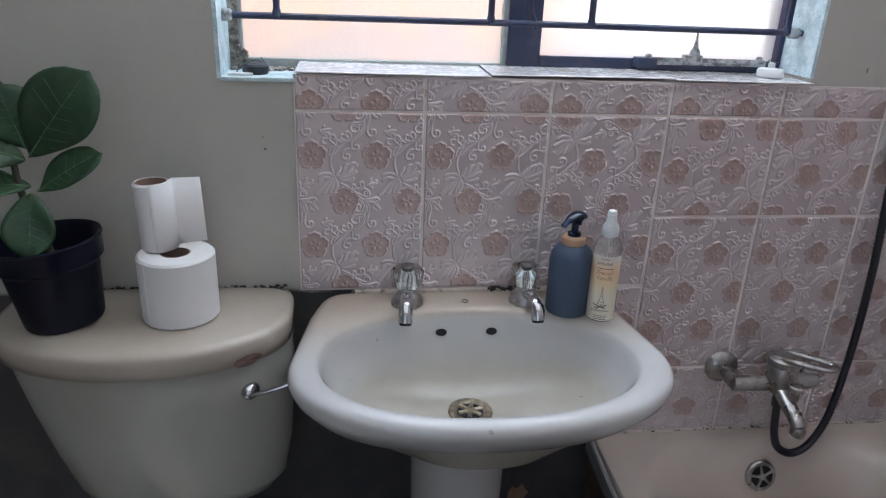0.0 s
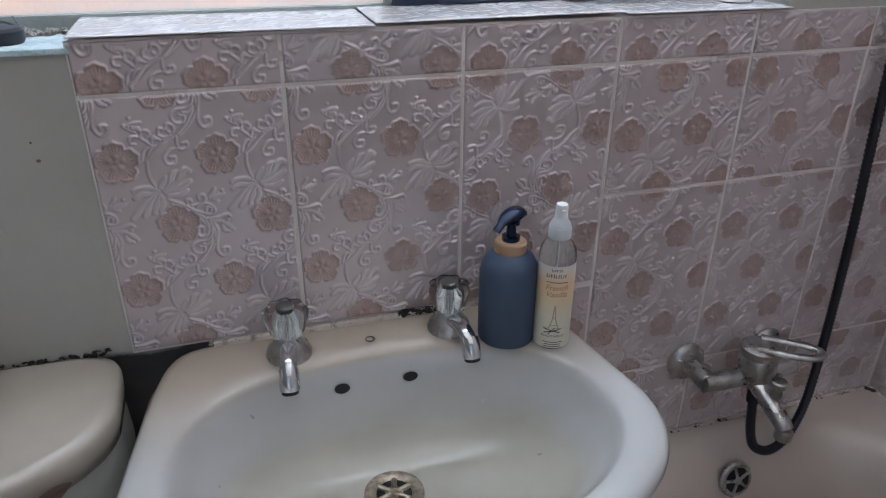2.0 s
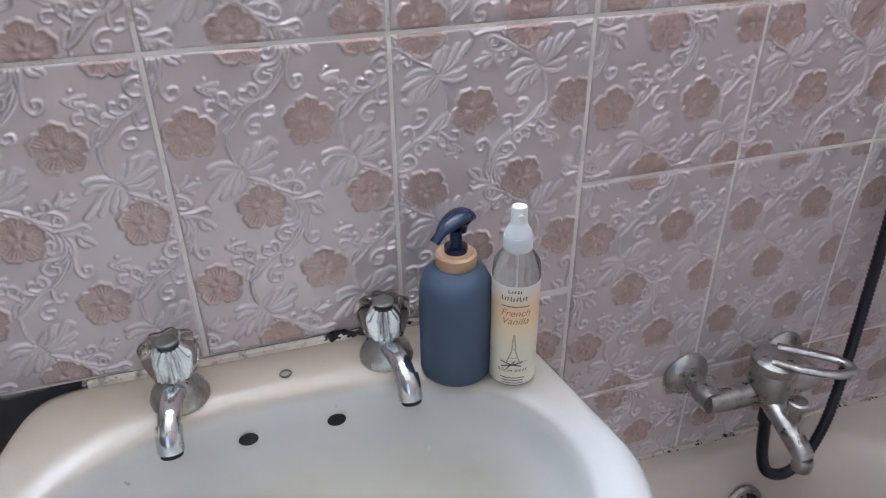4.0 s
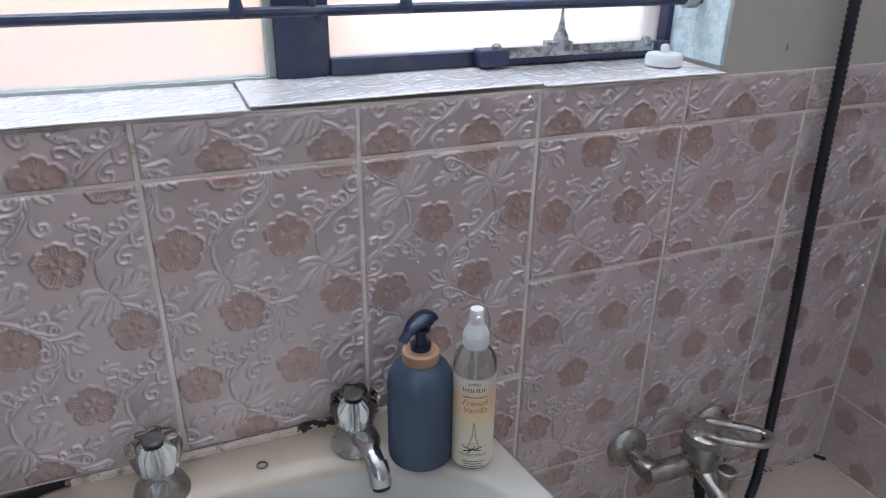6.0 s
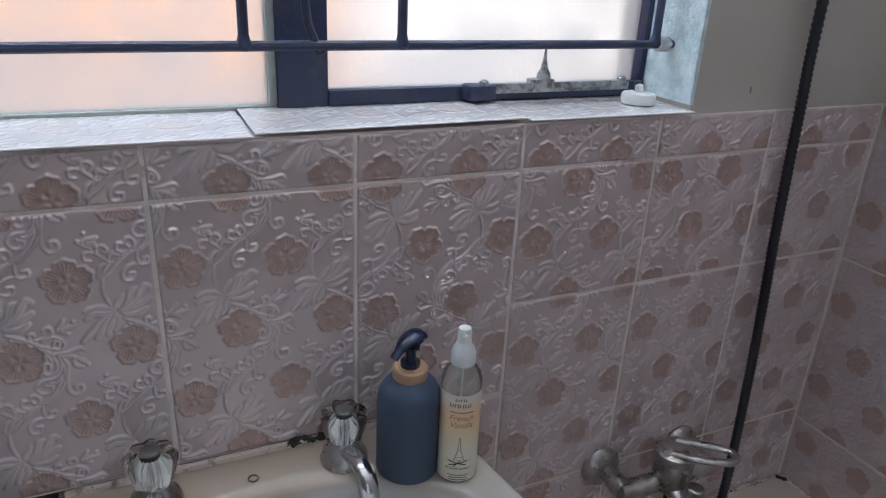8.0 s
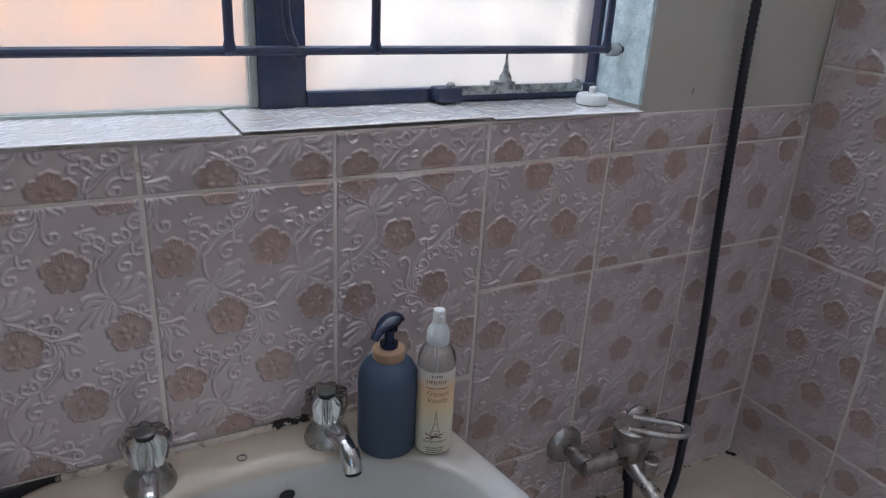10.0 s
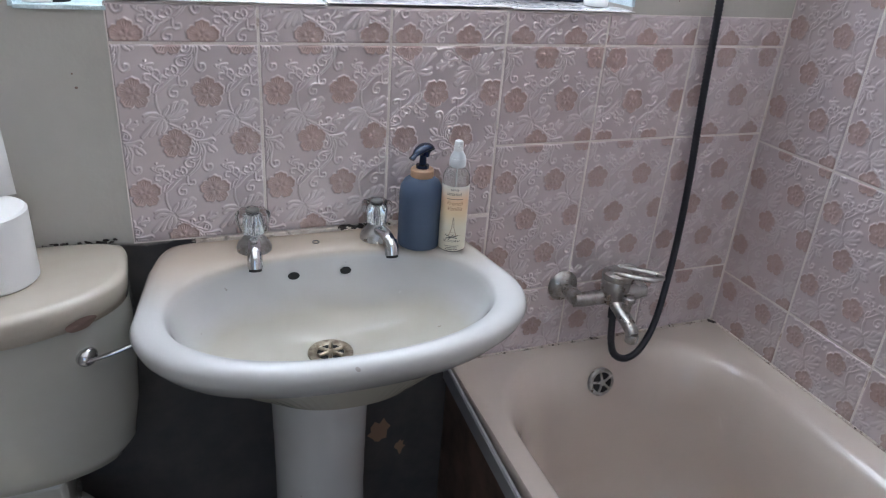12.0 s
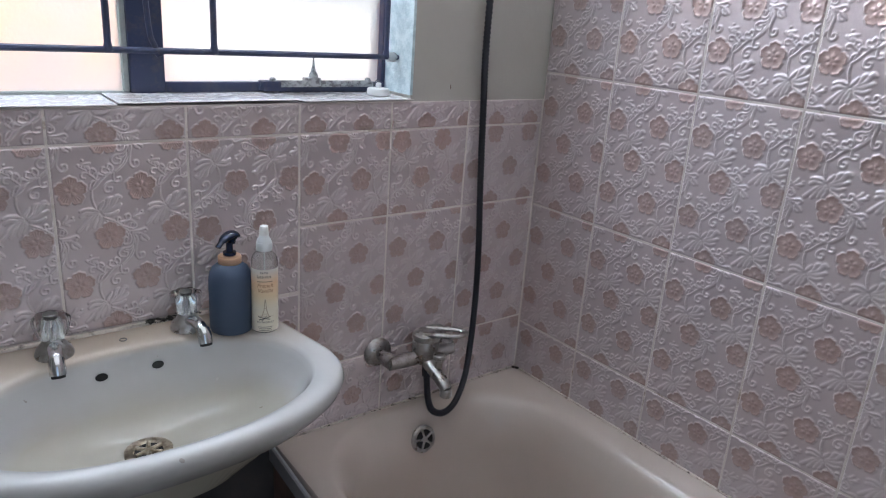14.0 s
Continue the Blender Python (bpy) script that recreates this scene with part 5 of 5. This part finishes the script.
crumbs("bath_mould", "black mould spots in the joint along the bath", [(0.6, -0.004, 0.508), (1.18, -0.004, 0.508), (1.191, -0.02, 0.508), (1.191, -1.2, 0.508)], 230, (0.002, 0.002, 0.002), 0.0022, M_MOULD_SPECKS)
crumbs("basin_specks", "dark specks in the gap behind the basin", [(0.318, -0.004, 0.8185), (0.352, -0.005, 0.8195), (0.415, -0.003, 0.818)], 150, (0.003, 0.0025, 0.0025), 0.0038, M_MOULD_SPECKS)
crumbs("basin_corner_mould", "grimy sealant at the basin corner", [(0.085, -0.003, 0.818), (0.16, -0.004, 0.819)], 50, (0.002, 0.002, 0.002), 0.002, M_DIRT)
crumbs("cistern_specks", "dark broken line behind the cistern", [(-0.40, -0.001, 0.827), (-0.02, -0.001, 0.827)], 170, (0.002, 0.002, 0.003), 0.0028, M_MOULD_SPECKS)

# ---- bath mixer ----
mixer = thing("bath_mixer", (0, 0, 0), "tarnished chrome bath mixer with loop lever on the tiles", "bath mixer")


def build_mixer():
    for x in (0.778, 0.928):
        bm = bmesh.new()
        lathe(bm, [(0.032, 0.0), (0.0325, 0.004), (0.028, 0.011), (0.018, 0.016), (0.0125, 0.018)], 36, (x, 0.0, 0.649), "Y")
        part("escutcheon", bm, M_TARNISH, mixer, "domed tarnished wall flange")
        bm = bmesh.new()
        lathe(bm, [(0.0125, 0.014), (0.0125, 0.035), (0.015, 0.037), (0.016, 0.056), (0.014, 0.062)], 24, (x, 0.0, 0.649), "Y")
        part("inlet", bm, M_TARNISH, mixer)
    bm = bmesh.new()
    tube(bm, [(0.772, -0.056, 0.647), (0.80, -0.058, 0.646), (0.90, -0.058, 0.646), (0.934, -0.056, 0.647)], 0.0155, 20, 4, flat=0.95)
    part("body", bm, M_TARNISH, mixer, "tarnished chrome mixer body")
    bm = bmesh.new()
    lathe(bm, [(0.020, -0.022), (0.027, -0.010), (0.0285, 0.010), (0.0285, 0.026), (0.024, 0.033)], 32, (0.860, -0.062, 0.655))
    part("cartridge", bm, M_TARNISH, mixer)
    bm = bmesh.new()
    tube(bm, [(0.856, -0.066, 0.645), (0.857, -0.095, 0.632), (0.859, -0.130, 0.614), (0.860, -0.142, 0.604)], lambda t: 0.0158 - 0.003 * t, 20, flat=0.85)
    lathe(bm, [(0.0118, 0.0), (0.0128, 0.002), (0.0128, 0.014), (0.010, 0.018)], 24, (0.860, -0.141, 0.588))
    part("spout", bm, M_TARNISH, mixer, "angled chrome spout")
    bm = bmesh.new()
    lathe(bm, [(0.0085, 0.0), (0.0085, 0.016), (0.0125, 0.019), (0.0125, 0.027), (0.0105, 0.029)], 20, (0.862, -0.108, 0.640))
    part("diverter", bm, M_TARNISH, mixer, "diverter knob")
    # lever with a loop handle
    bm = bmesh.new()
    lathe(bm, [(0.0290, 0.0), (0.0300, 0.004), (0.0290, 0.012), (0.020, 0.018), (0.004, 0.019)], 36, (0.860, -0.062, 0.687))
    lev = part("lever", bm, M_TARNISH, mixer, "chrome lever head")
    bm = bmesh.new()
    loop = [(0.846, -0.070, 0.703), (0.868, -0.096, 0.706), (0.902, -0.116, 0.705), (0.926, -0.112, 0.703), (0.927, -0.095, 0.703), (0.902, -0.072, 0.704), (0.870, -0.048, 0.704)]
    tube(bm, loop, 0.0066, 12, 6, flat=0.75)
    part("loop_handle", bm, M_TARNISH, lev, "chrome loop handle")


build_mixer()

hose = thing("shower_hose", (0, 0, 0), "black ribbed shower hose hanging from the bath mixer", "shower hose")


def build_hose():
    pts = [(0.862, -0.066, 0.630), (0.861, -0.072, 0.595), (0.862, -0.080, 0.55), (0.873, -0.085, 0.520), (0.902, -0.087, 0.507), (0.936, -0.082, 0.520), (0.968, -0.070, 0.562),
           (0.990, -0.055, 0.620), (1.013, -0.034, 0.72), (1.020, -0.022, 0.85), (1.012, -0.018, 1.0), (1.003, -0.018, 1.15), (0.996, -0.018, 1.30), (1.000, -0.020, 1.50), (1.02, -0.03, 1.68), (1.06, -0.035, 1.8)]
    line = smooth_line(pts, 40)
    # even steps for the ribs
    even, acc = [line[0]], 0.0
    for a, b in zip(line, line[1:]):
        acc += (b - a).length
        if acc > 0.0021:
            even.append(b)
            acc = 0.0
    count = len(even)
    bm = bmesh.new()
    tube(bm, even, lambda t: 0.0070 + 0.0008 * (1 if int(round(t * (count - 1))) % 2 else -1), 14, 1)
    part("hose", bm, M_HOSE, hose, "ribbed black plastic hose", angle=80)
    bm = bmesh.new()
    tube(bm, [(0.862, -0.066, 0.640), (0.8615, -0.070, 0.602)], 0.0100, 18, 1)
    part("connector", bm, M_RUBBER, hose)
    bm = bmesh.new()
    lathe(bm, [(0.014, 0.0), (0.014, 0.03), (0.008, 0.034)], 20, (1.06, 0.0, 1.82), "Y")
    tube(bm, [(1.06, -0.03, 1.82), (1.06, -0.05, 1.83)], 0.013, 14, 1)
    tube(bm, [(1.06, -0.035, 1.79), (1.06, -0.06, 1.87), (1.06, -0.1, 1.93)], 0.012, 14, 3)
    lathe(bm, [(0.018, 0.0), (0.036, 0.012), (0.038, 0.02), (0.03, 0.024)], 28, (1.06, -0.11, 1.91), "Y")
    part("shower_head", bm, M_CHROME, hose)


build_hose()

# small marks on the wall
def wall_mark(x, z, w, h, label):
    bm = bmesh.new()
    lathe(bm, [(1.0, 0.0), (0.8, 0.6), (0.1, 1.0)], 12, (0, 0, 0), "Y")
    ob = tagged(finish("wall_nick", bm, M_CHIP), label, "wall nick")
    ob.scale = (w, 0.0008, h)
    ob.location = (x, PL, z)


wall_mark(-0.046, 1.059, 0.0022, 0.0018, "small dark nick in the cream wall")
wall_mark(-0.049, 1.078, 0.0012, 0.0014, "tiny dark nick in the cream wall")
wall_mark(0.93, 1.200, 0.001, 0.005, "thin dark scratch on the wall beside the window")


def build_peel():
    for cx, cz, w, h, seed in ((0.405, 0.36, 0.028, 0.035, 1), (0.45, 0.31, 0.012, 0.02, 2), (0.43, 0.47, 0.006, 0.008, 3)):
        bm = bmesh.new()
        rng = random.Random(seed)
        ring = [(cx + w * math.cos(a) * rng.uniform(0.5, 1), PL - 0.0015, cz + h * math.sin(a) * rng.uniform(0.5, 1.1)) for a in [2 * math.pi * i / 16 for i in range(16)]]
        back = [(x, PL + 0.001, z) for x, y, z in ring]
        loft(bm, [ring, back])
        tagged(finish("peeled_patch", bm, M_PEEL, smooth=False), "flaking brown patch where charcoal paint peeled", "peeled paint")


build_peel()

# ---- the tiles, last ----
lay_sill()
lay_north()
lay_east()
